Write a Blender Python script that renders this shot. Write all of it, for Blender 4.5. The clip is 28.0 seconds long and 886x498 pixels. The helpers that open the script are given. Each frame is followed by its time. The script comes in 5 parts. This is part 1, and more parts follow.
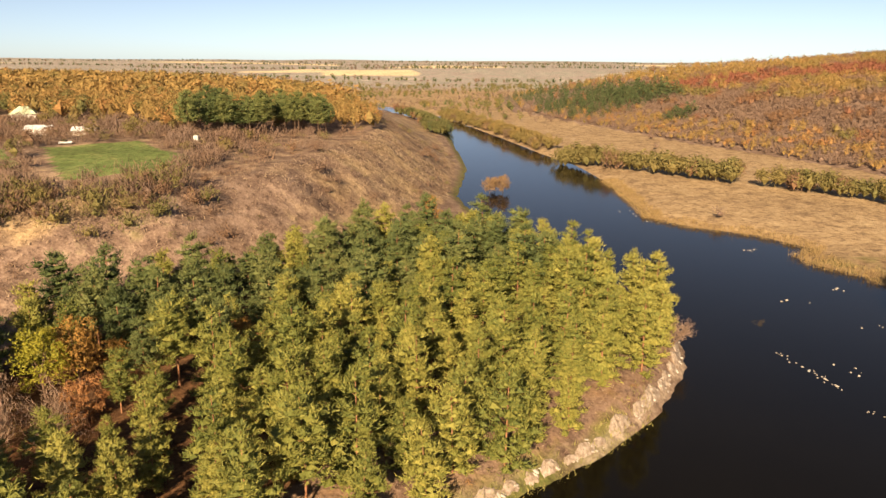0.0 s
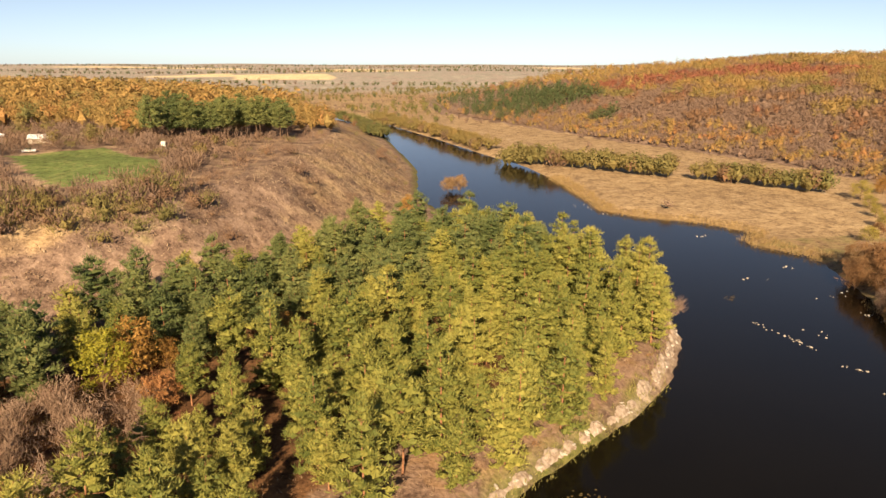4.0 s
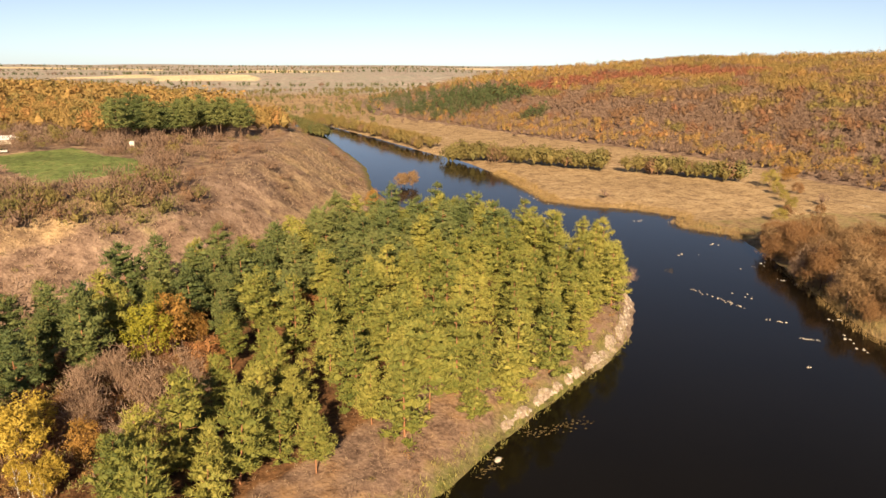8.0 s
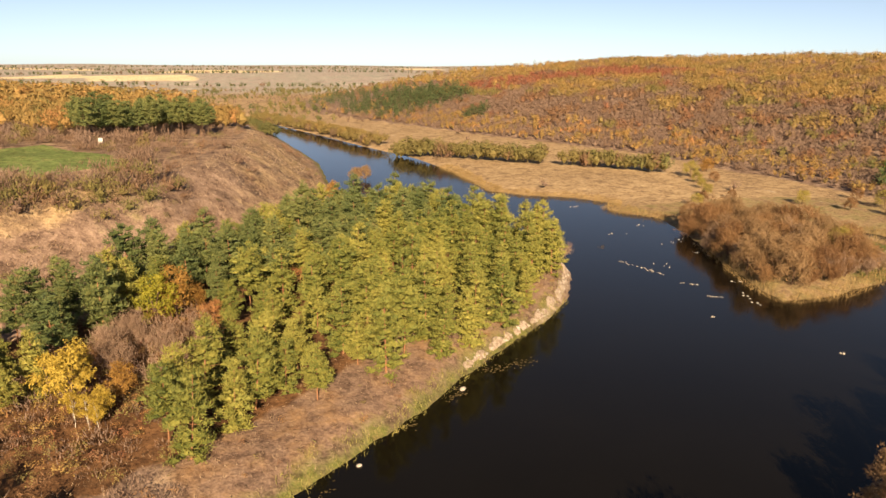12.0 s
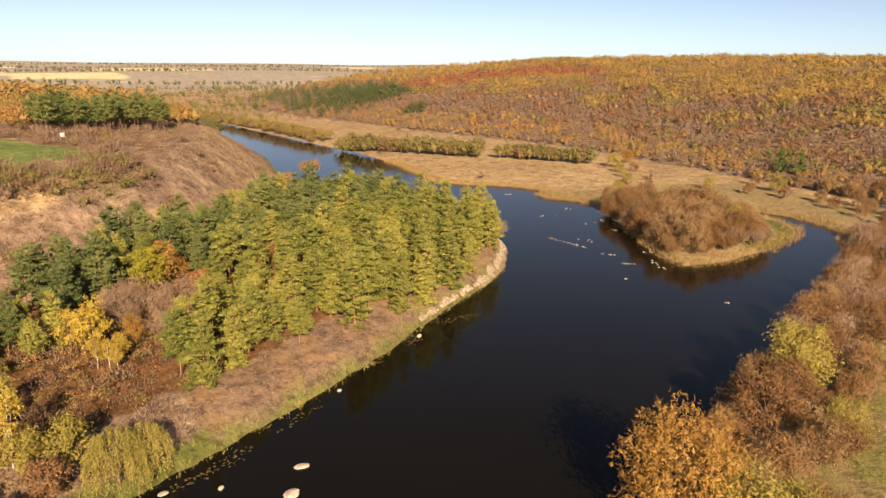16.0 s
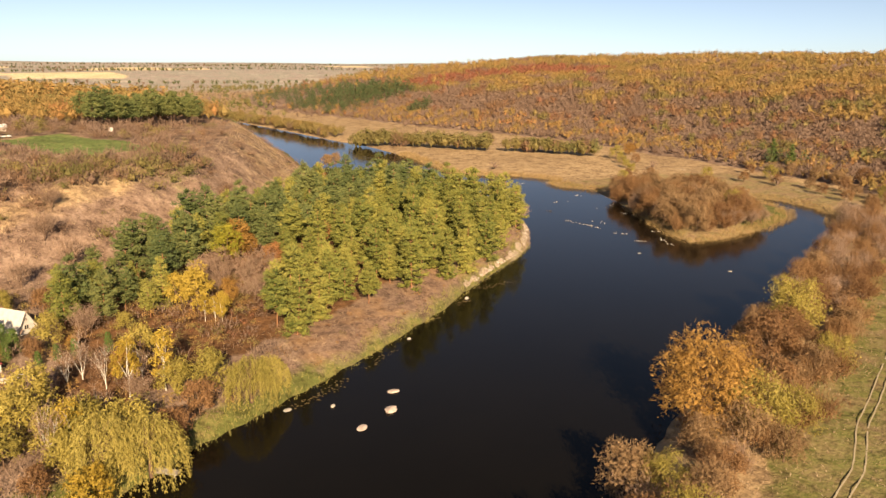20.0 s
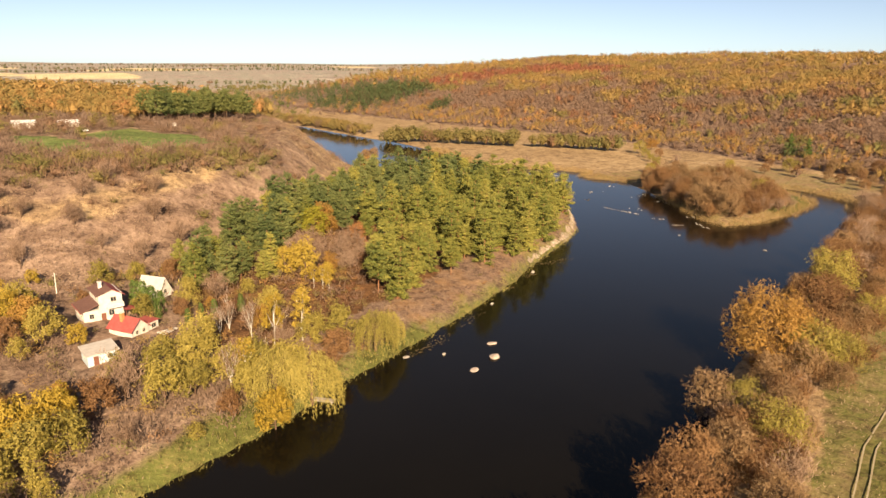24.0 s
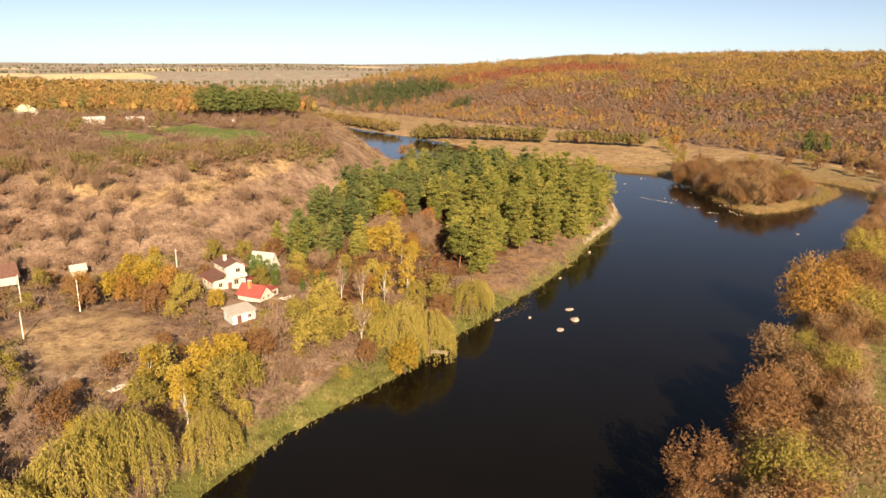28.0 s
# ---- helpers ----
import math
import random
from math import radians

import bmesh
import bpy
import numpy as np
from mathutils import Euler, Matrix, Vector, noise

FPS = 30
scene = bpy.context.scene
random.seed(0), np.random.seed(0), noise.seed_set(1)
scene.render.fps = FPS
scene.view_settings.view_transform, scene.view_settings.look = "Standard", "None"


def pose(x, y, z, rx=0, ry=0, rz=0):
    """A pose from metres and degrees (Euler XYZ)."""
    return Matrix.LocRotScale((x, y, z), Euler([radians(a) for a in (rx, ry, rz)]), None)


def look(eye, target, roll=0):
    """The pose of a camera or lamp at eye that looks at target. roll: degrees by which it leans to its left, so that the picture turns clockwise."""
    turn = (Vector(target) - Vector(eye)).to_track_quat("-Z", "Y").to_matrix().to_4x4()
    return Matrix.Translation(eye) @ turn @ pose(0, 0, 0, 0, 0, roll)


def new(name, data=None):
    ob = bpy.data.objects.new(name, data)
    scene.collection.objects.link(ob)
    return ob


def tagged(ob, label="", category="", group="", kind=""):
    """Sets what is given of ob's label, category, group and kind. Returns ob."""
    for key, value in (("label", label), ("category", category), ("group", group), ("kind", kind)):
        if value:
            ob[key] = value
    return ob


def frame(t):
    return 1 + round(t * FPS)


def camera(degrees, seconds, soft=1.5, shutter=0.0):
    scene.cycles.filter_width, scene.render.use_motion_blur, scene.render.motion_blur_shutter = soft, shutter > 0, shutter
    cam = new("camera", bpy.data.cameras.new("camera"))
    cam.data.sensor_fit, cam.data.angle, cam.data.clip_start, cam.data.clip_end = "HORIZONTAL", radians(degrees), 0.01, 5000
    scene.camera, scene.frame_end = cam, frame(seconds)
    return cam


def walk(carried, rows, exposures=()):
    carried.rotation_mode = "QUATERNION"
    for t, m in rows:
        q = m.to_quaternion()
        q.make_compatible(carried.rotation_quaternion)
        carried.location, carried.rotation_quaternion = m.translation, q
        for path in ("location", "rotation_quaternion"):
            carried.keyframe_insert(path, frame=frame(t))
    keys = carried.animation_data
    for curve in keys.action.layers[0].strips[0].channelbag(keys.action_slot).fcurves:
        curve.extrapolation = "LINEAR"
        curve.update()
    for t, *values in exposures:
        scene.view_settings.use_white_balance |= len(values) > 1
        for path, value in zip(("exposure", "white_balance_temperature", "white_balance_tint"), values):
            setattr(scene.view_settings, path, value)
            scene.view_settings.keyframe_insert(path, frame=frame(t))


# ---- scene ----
cam = camera(64.9, 28.0)
PATH = [
    (0, (-0.329, 0.019, 58.855), (-0.268, 1.946, 58.323), 0.4),
    (0.5, (-2.863, -0.614, 58.875), (-2.763, 1.312, 58.345), 0.4),
    (1, (-5.513, -1.235, 58.906), (-5.382, 0.689, 58.378), 0.4),
    (1.5, (-8.332, -1.883, 58.934), (-8.171, 0.04, 58.408), 0.3),
    (2, (-11.28, -2.654, 58.962), (-11.086, -0.734, 58.438), 0.2),
    (2.5, (-14.322, -3.651, 58.987), (-14.094, -1.734, 58.463), 0.3),
    (3, (-17.381, -4.892, 59.008), (-17.127, -2.978, 58.484), 0.2),
    (3.5, (-20.27, -6.392, 59.054), (-19.989, -4.482, 58.531), 0.2),
    (5.5, (-30.945, -13.623, 59.44), (-30.555, -11.732, 58.919), 0.1),
    (6, (-33.348, -15.63, 59.491), (-32.93, -13.745, 58.97), 0.1),
    (6.5, (-35.468, -17.774, 59.553), (-35.023, -15.895, 59.031), 0.1),
    (7, (-37.389, -20.011, 59.635), (-36.917, -18.138, 59.114), 0.2),
    (7.5, (-39.214, -22.373, 59.715), (-38.718, -20.507, 59.194), 0.2),
    (8, (-40.936, -24.823, 59.811), (-40.417, -22.963, 59.292), 0.3),
    (8.5, (-42.515, -27.399, 59.884), (-41.975, -25.545, 59.364), 0.3),
    (9, (-44.039, -30.032, 59.953), (-43.478, -28.185, 59.433), 0.3),
    (9.5, (-45.537, -32.699, 60.029), (-44.957, -30.856, 59.51), 0.3),
    (10, (-46.986, -35.409, 60.118), (-46.387, -33.572, 59.599), 0.3),
    (10.5, (-48.432, -38.198, 60.197), (-47.816, -36.368, 59.678), 0.3),
    (11, (-49.906, -41.043, 60.266), (-49.269, -39.219, 59.747), 0.4),
    (11.5, (-51.417, -43.977, 60.314), (-50.759, -42.16, 59.795), 0.5),
    (12, (-53.003, -47.022, 60.328), (-52.326, -45.213, 59.81), 0.4),
    (12.5, (-54.625, -50.104, 60.335), (-53.927, -48.303, 59.817), 0.4),
    (14.5, (-61.085, -62.309, 60.615), (-60.301, -60.544, 60.096), 0.5),
    (15, (-62.78, -65.252, 60.671), (-61.978, -63.495, 60.152), 0.6),
    (15.5, (-64.619, -68.1, 60.717), (-63.797, -66.352, 60.198), 0.6),
    (16, (-66.649, -70.834, 60.765), (-65.81, -69.095, 60.246), 0.7),
    (16.5, (-68.978, -73.452, 60.787), (-68.123, -71.721, 60.266), 0.7),
    (17, (-71.541, -75.877, 60.809), (-70.677, -74.15, 60.288), 0.7),
    (17.5, (-74.345, -78.148, 60.844), (-73.479, -76.423, 60.321), 0.6),
    (18, (-77.276, -80.239, 60.875), (-76.411, -78.514, 60.353), 0.7),
    (18.5, (-80.394, -82.24, 60.853), (-79.53, -80.514, 60.33), 0.6),
    (19, (-83.524, -84.098, 60.83), (-82.66, -82.372, 60.307), 0.5),
    (19.5, (-86.781, -85.842, 60.785), (-85.918, -84.116, 60.262), 0.5),
    (20, (-90.183, -87.498, 60.705), (-89.32, -85.771, 60.182), 0.5),
    (20.5, (-93.729, -89.008, 60.638), (-92.866, -87.282, 60.114), 0.5),
    (21, (-97.247, -90.436, 60.574), (-96.381, -88.711, 60.049), 0.6),
    (21.5, (-100.743, -91.808, 60.504), (-99.877, -90.083, 59.979), 0.7),
    (23.5, (-114.417, -97.077, 60.03), (-113.556, -95.349, 59.508), 0.5),
    (24, (-117.781, -98.339, 59.96), (-116.92, -96.61, 59.438), 0.4),
    (24.5, (-121.169, -99.615, 59.9), (-120.311, -97.886, 59.377), 0.3),
    (25, (-124.457, -100.888, 59.859), (-123.6, -99.157, 59.337), 0.4),
    (25.5, (-127.821, -102.129, 59.782), (-126.965, -100.398, 59.26), 0.3),
    (26, (-131.262, -103.38, 59.713), (-130.407, -101.648, 59.191), 0.3),
    (26.5, (-134.73, -104.638, 59.666), (-133.875, -102.907, 59.144), 0.3),
    (27, (-138.211, -105.902, 59.666), (-137.357, -104.17, 59.145), 0.2),
    (27.5, (-141.692, -107.204, 59.702), (-140.84, -105.471, 59.181), 0.2),
    (28, (-145.176, -108.541, 59.762), (-144.323, -106.81, 59.24), 0.3),
]
walk(cam, [(t, look(eye, target, roll)) for t, eye, target, roll in PATH], [(0, 1.38, 6500, 7.5), (28, 1.38, 6500, 7.5)])

# ---- light ----
TO_SUN = Vector((-0.25, -0.945, 0.465)).normalized()
world = bpy.data.worlds.new("sky")
scene.world = world
world.use_nodes = True
wt = world.node_tree
sky = wt.nodes.new("ShaderNodeTexSky")
sky.sky_type = "NISHITA"
sky.sun_disc = False
sky.sun_elevation = radians(25.4)
sky.sun_rotation = radians(194.8)
sky.air_density, sky.dust_density, sky.ozone_density = 0.52, 0.2, 1.0
back = wt.nodes["Background"]
back.inputs["Strength"].default_value = 0.044
clear = wt.nodes.new("ShaderNodeMix")
clear.data_type, clear.blend_type = "RGBA", "MULTIPLY"
clear.inputs["Factor"].default_value = 1.0
clear.inputs["B"].default_value = (1.0, 0.97, 1.0, 1)
wt.links.new(sky.outputs[0], clear.inputs["A"])
pale = wt.nodes.new("ShaderNodeHueSaturation")
pale.inputs["Saturation"].default_value = 0.76
wt.links.new(clear.outputs["Result"], pale.inputs["Color"])
wt.links.new(pale.outputs[0], back.inputs[0])
sun = new("sun", bpy.data.lights.new("sun", "SUN"))
sun.data.energy, sun.data.angle, sun.data.color = 5.0, radians(0.6), (1.0, 0.74, 0.475)
sun.matrix_world = look(TO_SUN * 300, (0, 0, 0))


# ---- materials ----
def node_mat(name, roughness=0.85, specular=0.2):
    m = bpy.data.materials.new(name)
    m.use_nodes = True
    p = m.node_tree.nodes["Principled BSDF"]
    p.inputs["Roughness"].default_value = roughness
    p.inputs["Specular IOR Level"].default_value = specular
    return m, m.node_tree.nodes, m.node_tree.links, p


def ramp(nodes, links, source, stops):
    r = nodes.new("ShaderNodeValToRGB")
    while len(r.color_ramp.elements) < len(stops):
        r.color_ramp.elements.new(0.5)
    for e, (at, c) in zip(r.color_ramp.elements, stops):
        e.position, e.color = at, (*c, 1)
    links.new(source, r.inputs[0])
    return r.outputs[0]


def noise_tex(nodes, links, scale, detail=4, coords="Object", rough=0.6):
    tc = nodes.new("ShaderNodeTexCoord")
    n = nodes.new("ShaderNodeTexNoise")
    n.inputs["Scale"].default_value, n.inputs["Detail"].default_value, n.inputs["Roughness"].default_value = scale, detail, rough
    links.new(tc.outputs[coords], n.inputs["Vector"])
    return n.outputs["Fac"]


def mixed(nodes, links, fac, a, b, mode="MIX"):
    m = nodes.new("ShaderNodeMix")
    m.data_type, m.blend_type = "RGBA", mode
    for socket, v in ((m.inputs["Factor"], fac), (m.inputs["A"], a), (m.inputs["B"], b)):
        if isinstance(v, bpy.types.NodeSocket):
            links.new(v, socket)
        else:
            socket.default_value = v if isinstance(v, (int, float)) else (*v, 1)
    return m.outputs["Result"]


def calc(nodes, links, op, a, b):
    m = nodes.new("ShaderNodeMath")
    m.operation = op
    for socket, v in ((m.inputs[0], a), (m.inputs[1], b)):
        if isinstance(v, bpy.types.NodeSocket):
            links.new(v, socket)
        else:
            socket.default_value = v
    return m.outputs[0]


def bumped(nodes, links, p, height, strength, distance):
    b = nodes.new("ShaderNodeBump")
    b.inputs["Strength"].default_value, b.inputs["Distance"].default_value = strength, distance
    links.new(height, b.inputs["Height"])
    links.new(b.outputs[0], p.inputs["Normal"])


def leaf_mat(name, dark, mid, light, through_light=0.22):
    """Leaves: every leaf its own shade, every tree its own lean."""
    m, n, l, p = node_mat(name, 0.62, 0.25)
    geo, info = n.new("ShaderNodeNewGeometry"), n.new("ShaderNodeObjectInfo")
    patch = noise_tex(n, l, 2.2, 4, rough=0.7)
    s = calc(n, l, "MULTIPLY", geo.outputs["Random Per Island"], 0.45)
    s = calc(n, l, "ADD", s, calc(n, l, "MULTIPLY", info.outputs["Random"], 0.42))
    s = calc(n, l, "ADD", s, calc(n, l, "MULTIPLY", patch, 0.32))
    c = ramp(n, l, s, [(0.1, dark), (0.5, mid), (0.95, light)])
    l.new(c, p.inputs["Base Color"])
    bumped(n, l, p, noise_tex(n, l, 4.5, 3, rough=0.75), 0.6, 0.2)
    t = n.new("ShaderNodeBsdfTranslucent")
    l.new(c, t.inputs["Color"])
    mx = n.new("ShaderNodeMixShader")
    mx.inputs[0].default_value = through_light
    l.new(p.outputs[0], mx.inputs[1])
    l.new(t.outputs[0], mx.inputs[2])
    l.new(mx.outputs[0], n["Material Output"].inputs["Surface"])
    return m


def plain_mat(name, a, b, scale=1.5, roughness=0.85, bump=0.3, metal=0.0):
    """A surface of two shades with grain and wear."""
    m, n, l, p = node_mat(name, roughness)
    big, fine = noise_tex(n, l, scale, 4), noise_tex(n, l, scale * 9, 3)
    s = calc(n, l, "ADD", calc(n, l, "MULTIPLY", big, 0.65), calc(n, l, "MULTIPLY", fine, 0.35))
    l.new(ramp(n, l, s, [(0.35, a), (0.65, b)]), p.inputs["Base Color"])
    p.inputs["Metallic"].default_value = metal
    bumped(n, l, p, fine, bump, 0.03)
    return m


HUES = [(0.0, (0.05, 0.075, 0.033)), (0.15, (0.135, 0.125, 0.045)), (0.3, (0.2, 0.148, 0.054)), (0.42, (0.285, 0.178, 0.062)),
        (0.52, (0.30, 0.155, 0.06)), (0.62, (0.225, 0.085, 0.055)), (0.74, (0.195, 0.112, 0.06)), (0.87, (0.17, 0.112, 0.08)), (1.0, (0.205, 0.143, 0.11))]


def woods_mat():
    m, n, l, p = node_mat("woods", 0.75, 0.12)
    at = n.new("ShaderNodeAttribute")
    at.attribute_name = "hue"
    fine = noise_tex(n, l, 1.1, 4, rough=0.7)
    hue = calc(n, l, "ADD", at.outputs["Fac"], calc(n, l, "MULTIPLY", calc(n, l, "SUBTRACT", fine, 0.5), 0.09))
    c = ramp(n, l, hue, HUES)
    geo = n.new("ShaderNodeNewGeometry")
    v = ramp(n, l, geo.outputs["Random Per Island"], [(0.0, (0.9, 0.9, 0.9)), (1.0, (1.1, 1.1, 1.08))])
    c = mixed(n, l, 1.0, c, v, "MULTIPLY")
    c = mixed(n, l, 1.0, c, ramp(n, l, fine, [(0.3, (0.74, 0.74, 0.74)), (0.7, (1.2, 1.2, 1.2))]), "MULTIPLY")
    l.new(c, p.inputs["Base Color"])
    bumped(n, l, p, fine, 0.8, 0.6)
    return m


def ground_mat():
    """Dry autumn ground: grass, straw, bare earth, litter and green by cover."""
    m, n, l, p = node_mat("dry_ground", 0.95, 0.1)
    big, mid, fine = noise_tex(n, l, 0.02, 5), noise_tex(n, l, 0.16, 6, rough=0.65), noise_tex(n, l, 1.6, 4)
    s = calc(n, l, "ADD", calc(n, l, "MULTIPLY", mid, 0.6), calc(n, l, "MULTIPLY", fine, 0.4))
    scrub = ramp(n, l, s, [(0.36, (0.11, 0.074, 0.054)), (0.47, (0.205, 0.142, 0.103)), (0.57, (0.29, 0.21, 0.155)), (0.7, (0.38, 0.285, 0.21))])
    straw = ramp(n, l, s, [(0.35, (0.21, 0.145, 0.08)), (0.5, (0.34, 0.245, 0.135)), (0.68, (0.47, 0.36, 0.21))])
    green = ramp(n, l, s, [(0.35, (0.085, 0.09, 0.028)), (0.5, (0.115, 0.125, 0.035)), (0.65, (0.2, 0.17, 0.065))])
    crop = ramp(n, l, s, [(0.35, (0.13, 0.15, 0.05)), (0.5, (0.13, 0.18, 0.055)), (0.62, (0.22, 0.23, 0.085))])
    litter = ramp(n, l, s, [(0.36, (0.06, 0.036, 0.02)), (0.5, (0.14, 0.075, 0.036)), (0.66, (0.22, 0.12, 0.055))])
    earth = ramp(n, l, s, [(0.35, (0.22, 0.165, 0.11)), (0.6, (0.42, 0.35, 0.26))])
    stubble = ramp(n, l, s, [(0.35, (0.62, 0.5, 0.28)), (0.65, (0.78, 0.66, 0.42))])
    # ploughed fields, paled towards grey-pink to paint distance haze into them
    hazy_furrow = ramp(n, l, big, [(0.3, (0.24, 0.215, 0.19)), (0.45, (0.4, 0.34, 0.29)), (0.55, (0.27, 0.27, 0.22)), (0.7, (0.46, 0.39, 0.32))])
    c = scrub
    for name, layer, soft in (("straw", straw, 0.5), ("litter", litter, 0.5), ("lush", green, 0.6), ("crop", crop, 0.15), ("hazy_furrow", hazy_furrow, 0.1), ("earth", earth, 0.5), ("stubble", stubble, 0.05)):
        at = n.new("ShaderNodeAttribute")
        at.attribute_name = name
        w = calc(n, l, "ADD", at.outputs["Fac"], calc(n, l, "MULTIPLY", calc(n, l, "SUBTRACT", mid, 0.5), soft * 2.2))
        w = calc(n, l, "MULTIPLY", w, calc(n, l, "GREATER_THAN", at.outputs["Fac"], 0.01))
        st = n.new("ShaderNodeMapRange")
        st.inputs["From Min"].default_value, st.inputs["From Max"].default_value = 0.3, 0.7
        l.new(w, st.inputs["Value"])
        c = mixed(n, l, st.outputs[0], c, layer)
    c = mixed(n, l, 1.0, c, ramp(n, l, noise_tex(n, l, 0.5, 5, rough=0.7), [(0.36, (0.55, 0.52, 0.53)), (0.47, (0.97, 0.95, 0.95)), (0.66, (1.22, 1.22, 1.2))]), "MULTIPLY")
    c = mixed(n, l, 0.6, c, mixed(n, l, 1.0, c, ramp(n, l, big, [(0.3, (0.7, 0.66, 0.66)), (0.7, (1.2, 1.2, 1.2))]), "MULTIPLY"))
    l.new(c, p.inputs["Base Color"])
    bumped(n, l, p, s, 0.8, 0.7)
    return m


def water_mat():
    m, n, l, p = node_mat("river_water", 0.1, 0.5)
    big = noise_tex(n, l, 0.03, 3)
    l.new(ramp(n, l, big, [(0.3, (0.0052, 0.0042, 0.0024)), (0.7, (0.0068, 0.0055, 0.0032))]), p.inputs["Base Color"])
    p.inputs["IOR"].default_value = 1.2
    bumped(n, l, p, noise_tex(n, l, 0.9, 3), 0.05, 0.12)
    return m


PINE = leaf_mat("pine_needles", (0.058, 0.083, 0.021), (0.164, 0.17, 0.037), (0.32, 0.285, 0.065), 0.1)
# deep green of the plateau pines; on the cape it paints in shade
PINE_DEEP_SHADED = leaf_mat("deep_and_shaded_pine_needles", (0.045, 0.068, 0.025), (0.095, 0.118, 0.038), (0.185, 0.19, 0.06), 0.1)
LIME = leaf_mat("lime_leaves", (0.13, 0.14, 0.018), (0.25, 0.24, 0.025), (0.36, 0.30, 0.035))
GOLD = leaf_mat("gold_leaves", (0.19, 0.125, 0.018), (0.35, 0.245, 0.032), (0.47, 0.35, 0.065))
AMBER = leaf_mat("amber_leaves", (0.17, 0.085, 0.022), (0.30, 0.165, 0.04), (0.40, 0.235, 0.06))
RUST = leaf_mat("rust_leaves", (0.15, 0.065, 0.03), (0.28, 0.125, 0.05), (0.38, 0.19, 0.07))
OLIVE = leaf_mat("olive_leaves", (0.125, 0.112, 0.027), (0.275, 0.226, 0.05), (0.41, 0.33, 0.08))
BROWN = leaf_mat("brown_leaves", (0.12, 0.062, 0.028), (0.21, 0.113, 0.05), (0.31, 0.18, 0.08))
WILLOW = leaf_mat("willow_leaves", (0.14, 0.13, 0.03), (0.285, 0.24, 0.056), (0.42, 0.34, 0.088))
TWIG = leaf_mat("bare_twigs", (0.14, 0.09, 0.06), (0.235, 0.155, 0.105), (0.33, 0.23, 0.165), 0.0)
THUJA = leaf_mat("thuja_leaves", (0.045, 0.075, 0.017), (0.085, 0.125, 0.026), (0.125, 0.17, 0.038), 0.05)
BARK = plain_mat("bark", (0.09, 0.055, 0.035), (0.2, 0.13, 0.085), 1.2, 0.95, 0.8)
PINE_BARK = plain_mat("pine_bark", (0.2, 0.09, 0.045), (0.36, 0.19, 0.1), 1.2, 0.9, 0.6)
BIRCH_BARK = plain_mat("birch_bark", (0.45, 0.42, 0.37), (0.72, 0.69, 0.62), 2.5, 0.8, 0.3)
TAN = leaf_mat("tan_leaves", (0.148, 0.088, 0.043), (0.25, 0.157, 0.077), (0.35, 0.233, 0.12))
STRAW = leaf_mat("dry_grass", (0.17, 0.115, 0.07), (0.29, 0.205, 0.13), (0.41, 0.31, 0.2), 0.1)
GROUND, WATER, WOODS = ground_mat(), water_mat(), woods_mat()

# ---- the plan ----
LEFT_SHORE = [(-900, -520), (-450, -240), (-230, -90), (-170, -42), (-138, -16), (-123, -5), (-107, 3), (-92, 11), (-80, 20), (-61, 31), (-40, 44), (-17, 60),
              (-4, 71), (9, 81), (26, 93), (40, 107), (51, 124), (57, 145), (52, 170), (42, 195), (30, 225), (20, 260), (15, 300), (20, 340),
              (24, 376), (23, 440), (21, 508), (16, 580), (6, 650), (-14, 720), (-40, 790), (-90, 865), (-200, 950), (-520, 1090)]
RIGHT_SHORE = [(-520, 1150), (-160, 1000), (-65, 905), (-10, 805), (18, 720), (36, 645), (50, 575), (63, 509), (76, 435), (87, 390), (91, 330), (89, 280),
               (87, 258), (97, 243), (115, 231), (126, 212), (117, 203), (117, 194), (126, 182), (117, 153), (104, 120), (94, 94), (92, 85), (106, 83),
               (133, 88), (159, 98), (171, 108), (174, 122), (173, 131), (182, 137), (188, 121), (186, 103), (177, 90), (163, 80), (123, 58), (90, 41),
               (56, 24), (38, 14), (18, 4), (-8, -9), (-31, -24), (-48, -34), (-68, -43), (-88, -55), (-130, -88), (-200, -140), (-450, -330), (-900, -640)]
FOOT = [(-900, -300), (-330, 0), (-220, 55), (-165, 80), (-125, 84), (-98, 100), (-72, 118), (-48, 145), (-32, 172), (-16, 200), (0, 235), (9, 275), (13, 310),
        (18, 376), (16, 440), (10, 520), (0, 600), (-20, 680), (-60, 780), (-120, 860), (-220, 935), (-600, 1080), (-5000, 1500)]
BROW = [(-900, -150), (-330, 110), (-230, 150), (-160, 146), (-100, 152), (-67, 172), (-47, 205), (-35, 250), (-24, 295), (-20, 340), (-28, 400), (-45, 470),
        (-75, 560), (-115, 660), (-180, 760), (-300, 850), (-600, 960), (-5000, 1350)]
HILL = [(600, -900), (300, -200), (228, 20), (222, 85), (238, 130), (239, 200), (238, 242), (237, 291), (233, 347), (208, 424), (185, 476), (160, 564), (132, 653), (98, 780), (112, 1000), (300, 1300), (1500, 1900)]
RIVER = LEFT_SHORE + RIGHT_SHORE


def to_line(x, y, pts):
    """The distance of every place to a line of points."""
    best = np.full(x.shape, 1e9)
    for (ax, ay), (bx, by) in zip(pts, pts[1:]):
        dx, dy = bx - ax, by - ay
        t = np.clip(((x - ax) * dx + (y - ay) * dy) / (dx * dx + dy * dy), 0, 1)
        best = np.minimum(best, (x - ax - t * dx) ** 2 + (y - ay - t * dy) ** 2)
    return np.sqrt(best)


